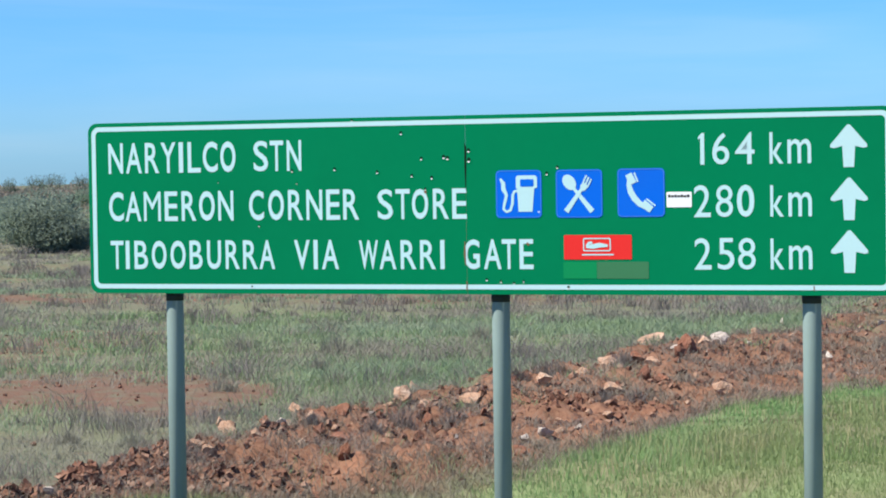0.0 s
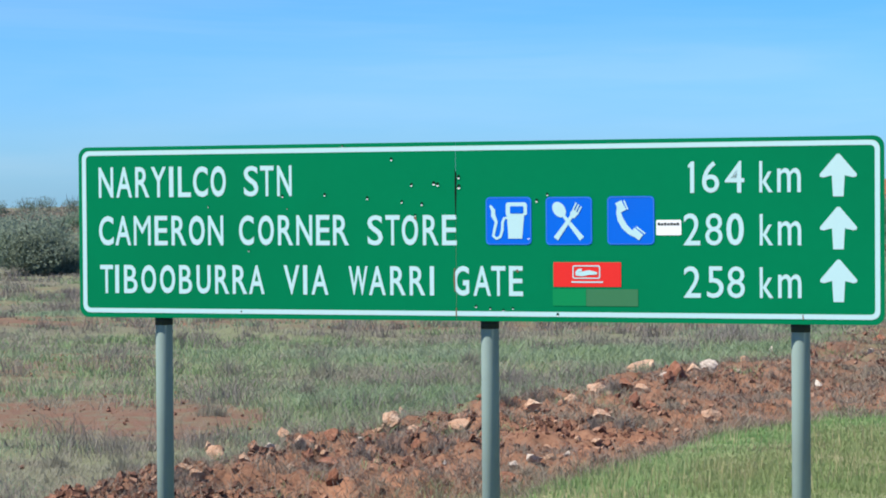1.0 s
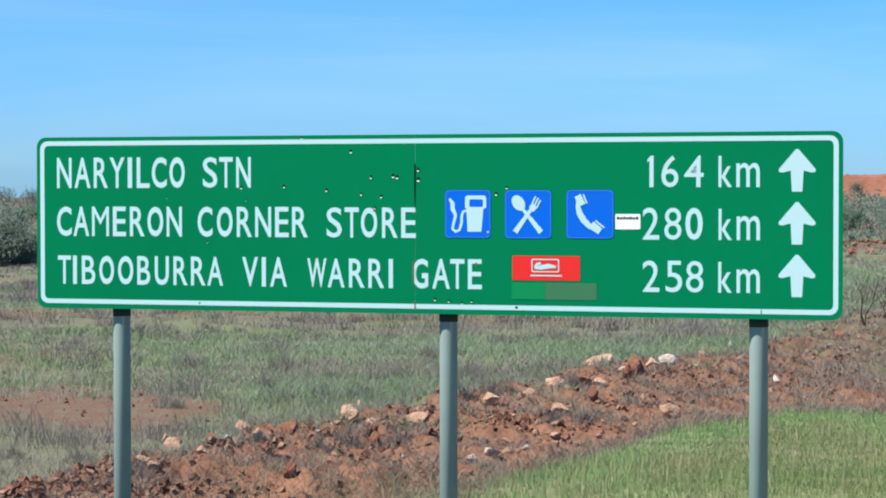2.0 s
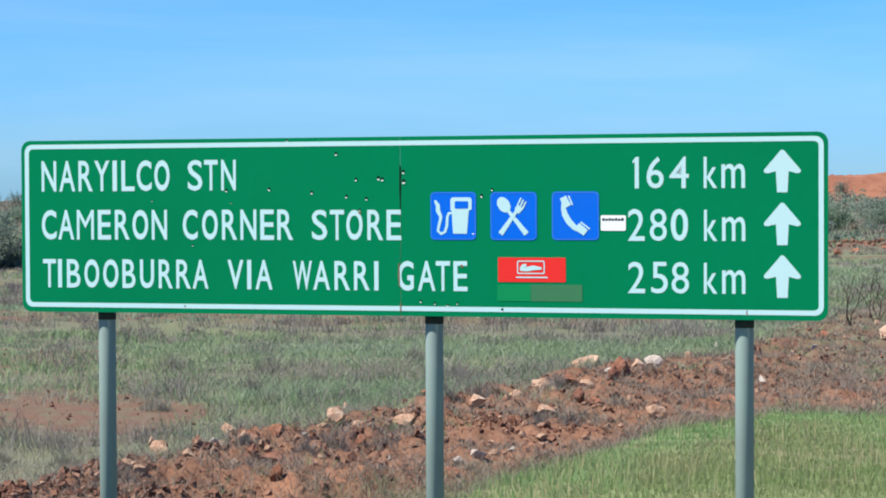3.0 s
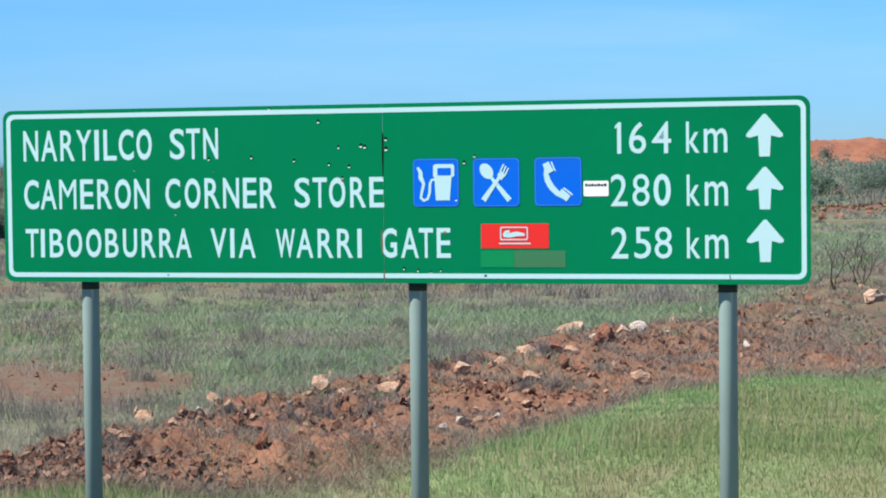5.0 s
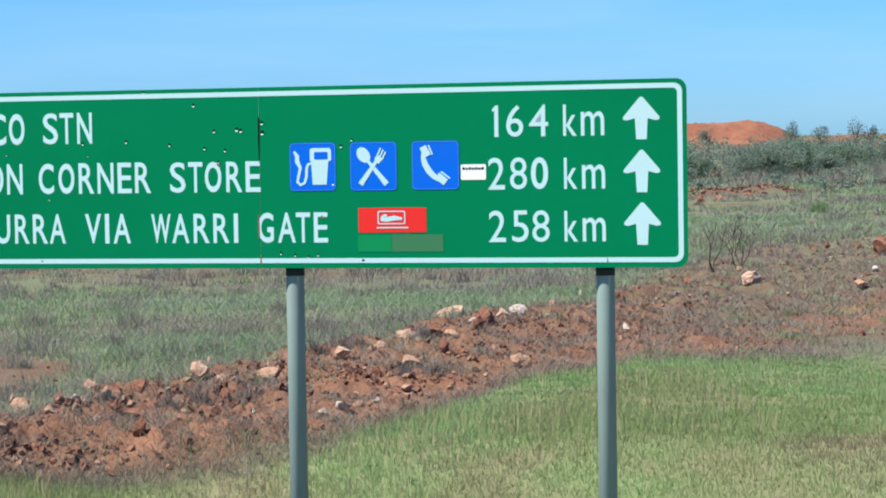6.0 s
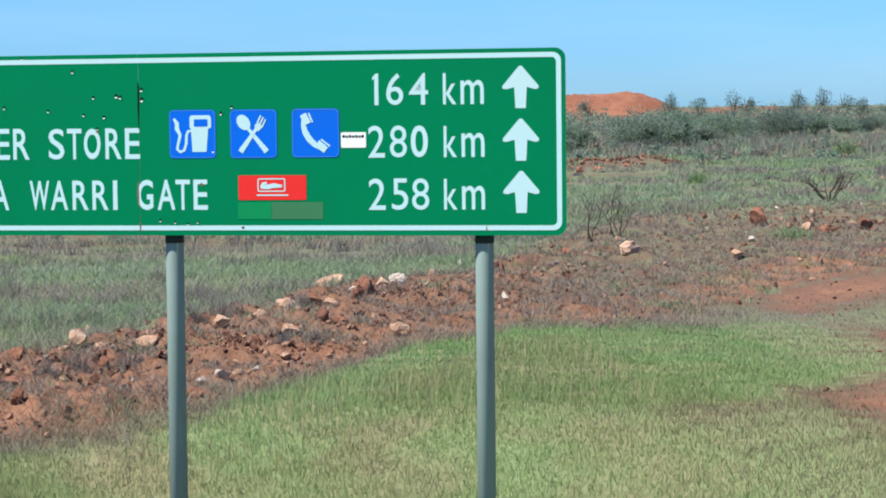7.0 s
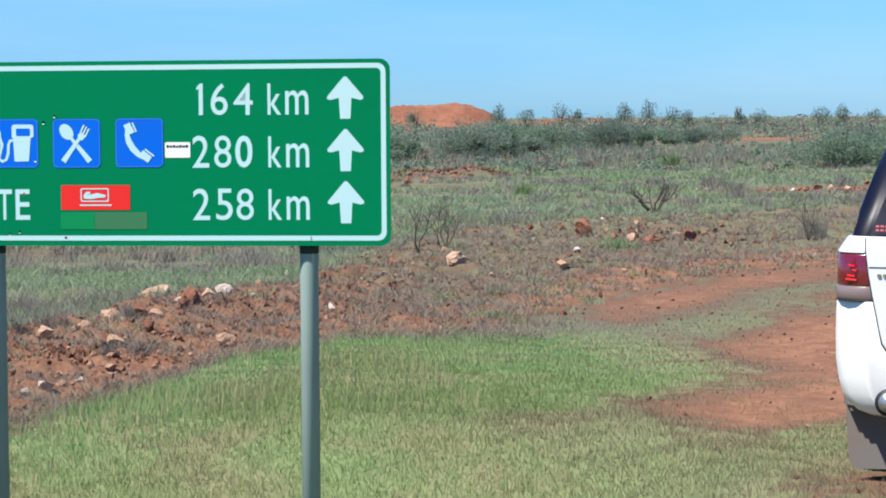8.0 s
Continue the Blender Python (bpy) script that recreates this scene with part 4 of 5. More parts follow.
x, y, r = scatter(1700, 33, 92, 111, 0.8, (2.0, 19.5))
ok = (bank_u(x, y) > 1.02) & (fbm(x * 0.12 + 4, y * 0.22, 72, 3) > 0.5) & (bare_soil(x, y) < 0.35)
x, y = tufted(x[ok], y[ok], r, 36, 0.2)
tagged(blades("far_green", x, y, r.uniform(0.05, 0.14, len(x)), np.maximum(0.012, 0.00036 * y), r.uniform(0.2, 1.4, len(x)), MEADOW, 14), "green grass patches far out on the plain", "grass", kind="stuff")
x, y, r = scatter(170, 76, 118, 110, 1.0, (3.0, 19.0))
x, y = tufted(x, y, r, 45, 0.28)
tagged(blades("tall_dry_grass", x, y, r.uniform(0.15, 0.55, len(x)), np.full(len(x), 0.022), r.uniform(0.1, 0.6, len(x)), GREY, 13), "pale tall dry grass in front of the scrub", "dry grass", kind="stuff")


# single dry tufts and green clumps that stand out: foot, width, height
def clumps(name, spots, mat, label, category, seed, per=240):
    r = np.random.RandomState(seed)
    xs, ys, hs, ws = [], [], [], []
    for x, y, w, h in spots:
        ox, oy = r.normal(0, 1, (2, per))
        xs.append(x + ox * w * 0.24)
        ys.append(y + w * 0.2 + oy * w * 0.24)
        hs.append(h * r.uniform(0.45, 1.05, per) * np.exp(-(ox ** 2 + oy ** 2) / 5))
        ws.append(np.full(per, max(0.0028, 0.00021 * y)))
    x, y, h, w = map(np.concatenate, (xs, ys, hs, ws))
    return tagged(blades(name, x, y, h, w, r.uniform(0.15, 1.1, len(x)), mat, seed), label, category, kind="stuff")


clumps("bank_dry_tufts", ((-0.26, 17.78, 0.30, 0.19), (-0.48, 17.55, 0.17, 0.17), (-0.87, 15.07, 0.22, 0.16), (-1.13, 14.84, 0.21, 0.18), (0.34, 16.27, 0.23, 0.12), (0.14, 16.31, 0.19, 0.12), (-1.30, 14.35, 0.21, 0.12), (-2.63, 13.00, 0.19, 0.13), (-2.22, 13.24, 0.19, 0.14), (-2.29, 12.78, 0.12, 0.09), (0.30, 18.47, 0.18, 0.13), (-0.17, 19.44, 0.23, 0.17), (-1.22, 17.04, 0.16, 0.15), (-1.71, 14.78, 0.18, 0.11)), TWIG, "purple-grey dry tufts among the stones of the bank", "dry grass", 31)
clumps("field_pale_tufts", ((-2.73, 14.25, 0.24, 0.16), (-3.19, 14.49, 0.18, 0.14), (-2.14, 17.26, 0.17, 0.12), (-2.74, 17.90, 0.26, 0.17), (-1.91, 18.18, 0.26, 0.20), (-1.30, 18.71, 0.31, 0.20), (-3.14, 21.59, 0.41, 0.26), (-2.23, 21.26, 0.35, 0.28), (-2.19, 19.54, 0.23, 0.19), (0.26, 25.44, 0.42, 0.24), (-0.97, 22.45, 0.32, 0.24)), GREY, "pale dry tufts standing out of the field", "dry grass", 32)
clumps("far_tufts", ((6.14, 27.28, 0.53, 0.20), (18.71, 75.45, 0.92, 0.64), (9.22, 50.07, 0.48, 0.36)), MEADOW, "green tufts beyond the bank", "grass", 33, 400)
clumps("far_grey_tufts", ((9.32, 29.92, 0.45, 0.45), (15.39, 73.41, 0.71, 0.53), (13.30, 47.80, 0.70, 0.41)), GREY, "grey dry tufts beyond the bank", "dry grass", 34, 400)


# ---- scrub ----
def leaves(pts, size, r):
    """Small bent leaf shapes at the points, each a pair of triangles."""
    n = len(pts)
    d1 = r.normal(0, 1, (n, 3))
    d1 /= np.linalg.norm(d1, axis=1)[:, None]
    d2 = np.cross(d1, r.normal(0, 1, (n, 3)))
    d2 /= np.linalg.norm(d2, axis=1)[:, None] + 1e-9
    s = size * r.uniform(0.6, 1.3, (n, 1))
    v = np.stack([pts - d1 * s, pts + d2 * s * 0.42, pts + d1 * s, pts - d2 * s * 0.42], 1)
    return v.reshape(-1, 3), np.arange(n * 4).reshape(-1, 4)


def crown_points(w, h, n, r, lobes, low):
    """Leaf places over uneven lobes, denser towards their skins."""
    out = []
    for k in range(lobes):
        a, q = r.uniform(0, math.tau), r.uniform(0, 1) ** 0.6
        c = np.array([math.cos(a) * q * w * 0.32, math.sin(a) * q * w * 0.32, h * (low + (0.92 - low) * r.uniform(0.1, 0.8) * (1 - 0.3 * q))])
        rad = np.array([w * r.uniform(0.16, 0.27), w * r.uniform(0.16, 0.27), h * r.uniform(0.16, 0.28)])
        m = n // lobes
        d = r.normal(0, 1, (m, 3))
        d /= np.linalg.norm(d, axis=1)[:, None]
        out.append(c + d * rad * r.uniform(0.66, 1.08, (m, 1)))
    p = np.vstack(out)
    p[:, 2] = np.clip(p[:, 2], 0.02 * h, h)
    return p


def limbs(w, h, r, count, thick):
    """Forking stems from the foot."""
    bms = []
    for k in range(count):
        a = k * math.tau / count + r.uniform(-0.4, 0.4)
        reach = w * r.uniform(0.12, 0.34)
        mid = (math.cos(a) * reach * 0.4, math.sin(a) * reach * 0.4, h * 0.35)
        end = (math.cos(a) * reach, math.sin(a) * reach, h * r.uniform(0.6, 0.85))
        bms.append(tube([(0, 0, -0.05), mid, end], [thick, thick * 0.7, thick * 0.25], 5, False))
        b = a + r.uniform(-0.9, 0.9)
        bms.append(tube([mid, (mid[0] + math.cos(b) * reach * 0.6, mid[1] + math.sin(b) * reach * 0.6, h * r.uniform(0.5, 0.75))], [thick * 0.5, thick * 0.2], 4, False))
    return join(*bms)


def bush(name, x, y, w, h, mat, seed, label, leaf=0.045, n=2600, lobes=11, low=0.08, stems=5, group="shrubs on the plain", category="shrub"):
    r = np.random.RandomState(seed)
    root = new(name)
    root.matrix_world = pose(x, y, float(height(x, y)), 0, 0, r.uniform(0, 360))
    part("trunk", limbs(w, h, r, stems, 0.012 + 0.012 * h), BARK, root)
    v, f = leaves(crown_points(w, h, n, r, lobes, low), leaf, r)
    from_np("crown", v, [f], mat, root)
    return tagged(root, label, category, group)


SALT, SCRUB, TREE = "grey-green rounded saltbush on the plain", "dense green scrub bush on the plain", "small dark mulga tree on the skyline"
for x, y, w, h, mat, label, n, lobes in (
    (-11.95, 52.9, 2.3, 1.4, LEAF_GREY, SALT, 7000, 16), (-10.2, 55.0, 1.6, 1.2, LEAF_GREY, SALT, 3500, 10), (-21.4, 89.0, 2.2, 1.4, LEAF_GREY, SALT, 2600, 9), (-19.2, 80.0, 2.0, 1.2, LEAF_GREY, SALT, 2600, 9),
    (-30.6, 145.0, 2.8, 1.5, LEAF, SCRUB, 1600, 8), (12.0, 91.4, 1.8, 1.15, LEAF, SCRUB, 2600, 9), (14.3, 89.6, 2.9, 1.45, LEAF_GREY, SALT, 4200, 13), (16.0, 92.5, 1.9, 1.5, LEAF, SCRUB, 2600, 10),
    (23.0, 71.0, 2.9, 1.35, LEAF, SCRUB, 5200, 15), (24.3, 73.5, 2.1, 1.4, LEAF_DARK, SCRUB, 3200, 11), (28.4, 83.3, 2.0, 1.45, LEAF, SCRUB, 2200, 9), (17.9, 96.0, 1.4, 0.9, LEAF_GREY, SALT, 1200, 6),
    (10.4, 84.0, 1.3, 0.7, LEAF_GREY, SALT, 1200, 6),
):
    bush("bush", x, y, w * 1.3, h * 1.08, mat, int(abs(x * 31 + y * 7)), label, 0.037 if y < 80 else 0.046, int(n * 3.6), lobes + 5)
for x, y, w, h, mat, label, n, lobes in (
    (19.9, 112.5, 2.3, 1.6, LEAF, SCRUB, 2400, 10), (21.6, 111.0, 2.7, 1.45, LEAF, SCRUB, 2800, 11), (25.1, 114.5, 2.9, 1.55, LEAF_DARK, SCRUB, 3200, 12), (27.4, 117.0, 1.6, 1.5, LEAF, SCRUB, 1500, 8),
    (31.2, 127.6, 1.9, 1.1, LEAF, SCRUB, 1300, 8), (33.4, 131.0, 1.5, 1.0, LEAF_DARK, SCRUB, 1000, 7), (36.2, 140.0, 2.4, 1.2, LEAF_GREY, SALT, 1300, 8), (40.5, 150.0, 2.6, 1.3, LEAF_GREY, SALT, 1300, 8),
):
    bush("bush", x, y, w * 1.3, h * 1.08, mat, int(abs(x * 31 + y * 7)), label, 0.037 if y < 80 else 0.046, int(n * 3.6), lobes + 5)
for x, y, w, h in ((44.9, 260, 2.4, 2.8), (48.3, 262, 3.0, 2.5), (51.7, 260, 3.0, 3.2), (54.6, 266, 2.0, 2.5), (58.8, 260, 2.2, 3.5), (61.3, 258, 1.8, 3.5), (64.7, 262, 2.6, 3.0), (66.8, 262, 1.8, 2.7), (72.1, 260, 1.5, 2.9), (76.5, 268, 2.8, 2.3), (81.5, 260, 3.4, 2.9),
                   (84.6, 262, 2.6, 2.8), (88.3, 262, 2.0, 2.5), (-62.8, 260, 2.6, 2.4), (-60.2, 262, 3.2, 2.7), (-57.7, 260, 3.8, 2.7), (-54.9, 262, 3.2, 2.9), (-65.5, 258, 2.6, 2.3), (-51.8, 265, 3.0, 2.6), (35.6, 262, 2.2, 2.6)):
    bush("tree", x, y, w * 1.15, h * 1.15, LEAF_DARK, int(x * 13 + 900), TREE, 0.075, 1800, 12, 0.1, 4, "skyline trees", "tree")

# low scrub that fills the plain to the skyline
x, y, r = scatter(3200, 70, 620, 108, 0.9)
ok = (fbm(x * 0.05, y * 0.05, 67, 3) + 0.3 * smooth01(90, 140, y) > 0.57) & (bare_soil(x, y) < 0.4)
x, y = x[ok], y[ok]
for name, mat, sel, label in (("grey_scrub", LEAF_GREY, np.arange(len(x)) % 3 == 0, "low grey scrub over the plain"), ("brown_scrub", DEAD, np.arange(len(x)) % 3 == 1, "low brown dry scrub over the plain"), ("green_scrub", LEAF, np.arange(len(x)) % 3 == 2, "low dull green scrub over the plain")):
    pts = []
    for px, py in zip(x[sel], y[sel]):
        w, h = r.uniform(0.6, 1.9) * np.interp(py, (60, 250), (0.6, 1.6)), r.uniform(0.25, 0.75) * np.interp(py, (60, 250), (0.55, 1.9))
        pts.append(crown_points(w, h, 84, r, 3, 0.0) + np.array([px, py, float(height(px, py))]))
    v, f = leaves(np.vstack(pts), 0.07, r)
    tagged(from_np(name, v, [f], mat), label, "scrub", kind="stuff")


pts = []
x, y, r = scatter(1500, 170, 520, 109, 0.6)
for px, py in zip(x, y):
    pts.append(crown_points(r.uniform(2.0, 4.6), r.uniform(1.1, 2.4), 92, r, 4, 0.0) + np.array([px, py, float(height(px, py))]))
for name, mat, label, sel in (("skyline_scrub", LEAF, "low grey-green scrub along the skyline", [p for k, p in enumerate(pts) if p[0, 0] > 0 and k % 5 > 1]), ("skyline_dry_scrub", DEAD, "low grey-brown dry scrub along the skyline", [p for k, p in enumerate(pts) if p[0, 0] <= 0 or k % 5 < 2])):
    v, f = leaves(np.vstack(sel), 0.12, r)
    tagged(from_np(name, v, [f], mat), label, "scrub", kind="stuff")


def dead_bush(x, y, w, h, seed, stems=8, label="bare dead shrub of dark twigs", thick=0.014):
    """Leafless branching twigs."""
    rnd = random.Random(seed)
    root = new("dead_shrub")
    root.matrix_world = pose(x, y, float(height(x, y)), 0, 0, rnd.uniform(0, 360))

    def grow(p, d, length, t, depth, out):
        q = p + d * length
        mid = p + d * length * 0.5 + Vector((rnd.gauss(0, 1), rnd.gauss(0, 1), rnd.gauss(0, 1))) * length * 0.07
        out.append(tube([p, mid, q], [t, t * 0.8, t * 0.6], 5, False))
        if depth:
            for _ in range(rnd.choice((2, 2, 3))):
                e = (d + Vector((rnd.gauss(0, 0.45), rnd.gauss(0, 0.45), rnd.gauss(0.1, 0.3)))).normalized()
                grow(q, e, length * rnd.uniform(0.5, 0.8), t * 0.6, depth - 1, out)
    for k in range(stems):
        a = k * math.tau / stems + rnd.uniform(-0.3, 0.3)
        out = []
        grow(Vector((0, 0, -0.03)), Vector((math.cos(a) * w / h * 0.6, math.sin(a) * w / h * 0.6, rnd.uniform(0.6, 1.2))).normalized(), h * 0.45, thick, 3, out)
        part("branch", join(*out), BARK, root)
    return tagged(root, label, "dead shrub", "dead shrubs")


dead_bush(9.42, 39.3, 0.85, 0.62, 3, 6, thick=0.021)
dead_bush(3.8, 27.4, 0.32, 0.66, 5, 3, "thin bare dead sapling on the bank", 0.009)
dead_bush(4.18, 28.0, 0.34, 0.56, 6, 4, "thin bare dead sapling on the bank", 0.009)
dead_bush(9.06, 29.3, 0.36, 0.5, 7, 4, "thin bare dead sapling beside the track", 0.007)
dead_bush(18.4, 74.2, 0.9, 0.6, 8, 6, thick=0.012)
dead_bush(14.7, 74.5, 1.2, 0.7, 9, 6, thick=0.012)

# bare red rise on the skyline
def rise():
    bm = bmesh.new()
    xs, ys = np.linspace(14, 76, 150), np.linspace(288, 330, 30)
    grid = []
    for yy in ys:
        row = []
        for xx in xs:
            prof = np.interp(xx, (14, 20, 34, 37.7, 40.6, 45.7, 48.2, 50.8, 53, 57, 61, 66, 70, 76), (0, 2.7, 3.0, 3.1, 3.2, 3.45, 3.2, 1.9, 1.2, 1.2, 1.5, 1.3, 0.2, -0.4))
            hump = math.sin(math.pi * np.clip((yy - 288) / 24, 0, 1)) if yy < 300 else 1 - float(smooth01(300, 329, yy))
            row.append(bm.verts.new((xx, yy, -0.4 + (prof + 0.4) * hump + ((float(fbm(xx * 0.6, yy * 0.6, 70, 3)) - 0.5) * 0.5 + (float(fbm(xx * 1.9, yy * 1.1, 83, 2)) - 0.5) * 0.4) * hump)))
        grid.append(row)
    for a, b in zip(grid, grid[1:]):
        for k in range(len(xs) - 1):
            bm.faces.new((a[k], a[k + 1], b[k + 1], b[k]))
    ob = obj("red_rise", bm, RISE, smooth=True)
    return tagged(ob, "bare red earth rise on the skyline", "earth mound", kind="structure")


rise()
bush("bush", 45.6, 298.5, 2.2, 4.0, LEAF_DARK, 77, "dark low bush on the red rise", 0.08, 1200, 9)
for x, y, w, h in ((36.5, 294.0, 1.6, 2.2), (39.5, 292.5, 1.1, 1.6), (43.2, 293.2, 1.8, 2.3), (47.6, 293.0, 1.2, 1.8)):
    bush("bush", x, y, w, h, LEAF_DARK, int(x * 17), "small dark scrub on the foot of the red rise", 0.08, 500, 6)


# ---- the parked wagon ----
CAR_WHITE = painted("car_white", (0.8, 0.81, 0.82), 0.25, (0.5, 0.3, 0.2), 0.12, coat=0.6, spec=0.5, bumpy=0.0)
CAR_GLASS = painted("tinted_glass", (0.005, 0.008, 0.022), 0.3, (0.1, 0.06, 0.04), 0.03, coat=0.0, spec=0.1, bumpy=0.0)
CAR_BLACK = painted("black_plastic", (0.018, 0.018, 0.02), 0.55, (0.12, 0.06, 0.04), 0.3)
RUBBER = painted("rubber", (0.03, 0.03, 0.032), 0.8, (0.16, 0.09, 0.06), 0.5)
FLAP = painted("mudflap_rubber", (0.17, 0.155, 0.145), 0.7, (0.2, 0.12, 0.08), 0.5)
LAMP_RED = painted("red_lens", (0.15, 0.003, 0.01), 0.25, (0.2, 0.01, 0.01), 0.2, coat=0.8, spec=0.6, bumpy=0.0)
LAMP_CLEAR = painted("clear_lens", (0.2, 0.15, 0.15), 0.35, (0.3, 0.25, 0.24), 0.2, coat=0.2, spec=0.4, bumpy=0.0)
ALLOY = painted("alloy", (0.55, 0.56, 0.58), 0.3, metal=0.8)
STICKER = painted("faded_red_print", (0.45, 0.06, 0.07), 0.5)
# brighter red for the highlights painted on the tail lights
LAMP_GLINT = painted("bright_red_lens_glint", (0.75, 0.02, 0.035), 0.2, coat=0.8, spec=0.6, bumpy=0.0)
CHROME = painted("chrome_trim", (0.7, 0.7, 0.72), 0.15, metal=1.0, bumpy=0.0)

wagon = new("car")
wagon.matrix_world = pose(4.2, 9.95, float(height(4.3, 12.0)), 0, 0, -24.0)      # origin: middle of the tail, on the ground; y runs forward
tagged(wagon, "white four-wheel-drive wagon parked on the red track", "car")


def loft(stations, half, closed_ends=True):
    """Skin over mirrored half sections: half(y) gives (x, z) from the bottom middle outwards and up to the top middle."""
    bm = bmesh.new()
    rows = []
    for y in stations:
        pts = half(y)
        full = pts + [(-x, z) for x, z in reversed(pts) if x > 1e-6]
        rows.append([bm.verts.new((x, y, z)) for x, z in full])
    n = len(rows[0])
    for a, b in zip(rows, rows[1:]):
        for k in range(n):
            bm.faces.new((a[k], a[(k + 1) % n], b[(k + 1) % n], b[k]))
    if closed_ends:
        bm.faces.new(rows[0])
        bm.faces.new(rows[-1][::-1])
    return bm


def body_half(y):
    """Lower body: sills, bellied flank, shoulder at the window line; tail and nose rounded in plan."""
    w = 0.95 * float(np.interp(y, (0, 0.05, 0.14, 0.35, 0.8, 3.9, 4.4, 4.7, 4.84), (0.84, 0.91, 0.965, 0.99, 1.0, 1.0, 0.97, 0.88, 0.7)))
    top = float(np.interp(y, (0, 0.1, 3.2, 3.7, 4.5, 4.75, 4.84), (1.1, 1.15, 1.13, 1.12, 1.02, 0.88, 0.75)))
    low = float(np.interp(y, (0, 0.12, 0.6, 4.2, 4.84), (0.46, 0.36, 0.32, 0.32, 0.45)))
    mid = low + (top - low) * 0.55
    return [(0.0, low), (w * 0.82, low), (w * 0.93, low + 0.03), (w * 0.985, low + 0.16), (w, mid), (w * 0.995, mid + 0.08), (w * 0.975, top - 0.1), (w * 0.945, top - 0.03), (w * 0.91, top), (0.0, top + 0.005)]


def cabin_half(y):
    """Glasshouse with raked ends, narrowing to the roof."""
    lo = 1.13
    roof = float(np.interp(y, (0.12, 0.32, 0.6, 1.6, 2.4, 2.9, 3.75), (1.15, 1.49, 1.69, 1.75, 1.71, 1.57, 1.145)))
    w0 = 0.95 * float(np.interp(y, (0.1, 0.35, 1.0, 3.0, 3.75), (0.915, 0.945, 0.94, 0.93, 0.86)))
    w1 = w0 - 0.42 * (roof - lo) * 0.75
    return [(0.0, lo), (w0, lo), (w0 - (w0 - w1) * 0.24, lo + (roof - lo) * 0.4), (w1 + 0.02, lo + (roof - lo) * 0.86), (w1 - 0.05, roof - 0.01), (w1 - 0.16, roof), (0.0, roof + 0.012)]


def rounded(x0, y0, z0, x1, y1, z1, r=0.02):
    bm = bmesh.new()
    bmesh.ops.create_cube(bm, size=1.0)
    for v in bm.verts:
        v.co = ((x0 + x1) / 2 + v.co.x * (x1 - x0), (y0 + y1) / 2 + v.co.y * (y1 - y0), (z0 + z1) / 2 + v.co.z * (z1 - z0))
    bmesh.ops.bevel(bm, geom=bm.edges[:], offset=r, segments=3, affect="EDGES")
    return bm


def sheet(pts, out, thick=0.008):
    """A thin curved piece: outline points (x, y, z) thickened along out."""
    bm = bmesh.new()
    d = Vector(out).normalized() * thick
    a = [bm.verts.new(p) for p in pts]
    b = [bm.verts.new(Vector(p) + d) for p in pts]
    bm.faces.new(b)
    bm.faces.new(a[::-1])
    for k in range(len(pts)):
        bm.faces.new((a[k], a[(k + 1) % len(pts)], b[(k + 1) % len(pts)], b[k]))
    return bm


STEPS = [0, 0.03, 0.08, 0.15, 0.28, 0.5, 0.9, 1.5, 2.2, 3.0, 3.5, 3.9, 4.3, 4.6, 4.75, 4.84]
part("body", loft(STEPS, body_half), CAR_WHITE, wagon, "glossy white painted body", True)
part("glasshouse", loft([0.12, 0.2, 0.32, 0.45, 0.6, 1.0, 1.6, 2.4, 2.65, 2.9, 3.3, 3.75], cabin_half), CAR_GLASS, wagon, "dark tinted windows", True)
part("roof", loft([0.42, 0.6, 1.0, 1.6, 2.4, 2.7], lambda y: [(0.0, cabin_half(y)[-1][1] - 0.02)] + [(x + 0.004, z + 0.006) for x, z in cabin_half(y)[4:6]] + [(0.0, cabin_half(y)[-1][1] + 0.012)]), CAR_WHITE, wagon, "white roof", True)
part("spoiler", rounded(-0.56, 0.3, 1.67, 0.56, 0.55, 1.715, 0.018), CAR_WHITE, wagon)


def bumper_half(y):
    """Wrap-round bumper, tucked in at its lower corner."""
    k = min(1.0, max(0.0, (y + 0.03) * 8))
    edge = [(0.16, 0.352), (0.1, 0.375), (0.06, 0.41), (0.03, 0.455), (0.012, 0.52), (0.0, 0.61), (-0.002, 0.72), (0.0, 0.82), (0.003, 0.866), (0.006, 0.8745)]
    return [(0.0, 0.35)] + [(0.812 + 0.137 * k - inset, z) for inset, z in edge] + [(0.0, 0.875)]


part("bumper", loft([-0.03, -0.024, -0.012, 0.005, 0.03, 0.06, 0.1, 0.3], bumper_half), CAR_WHITE, wagon, "white wrap-round rear bumper", True)
part("bumper_skirt", rounded(-0.7, -0.01, 0.29, 0.7, 0.2, 0.357, 0.02), CAR_BLACK, wagon)


def gate_outline(grow, y):
    """The tailgate from its lower rounded corners up to the window line."""
    half = [(0.6, 0.625), (0.66, 0.632), (0.7, 0.65), (0.728, 0.69), (0.742, 0.75), (0.755, 0.82), (0.772, 0.9), (0.79, 1.0), (0.802, 1.1), (0.803, 1.16)]
    pts = [(x + grow, z - (grow if z < 0.7 else 0.0)) for x, z in half]
    return [(x, y + 0.14 * max(0.0, z - 1.09), z) for x, z in pts] + [(-x, y + 0.14 * max(0.0, z - 1.09), z) for x, z in reversed(pts)]


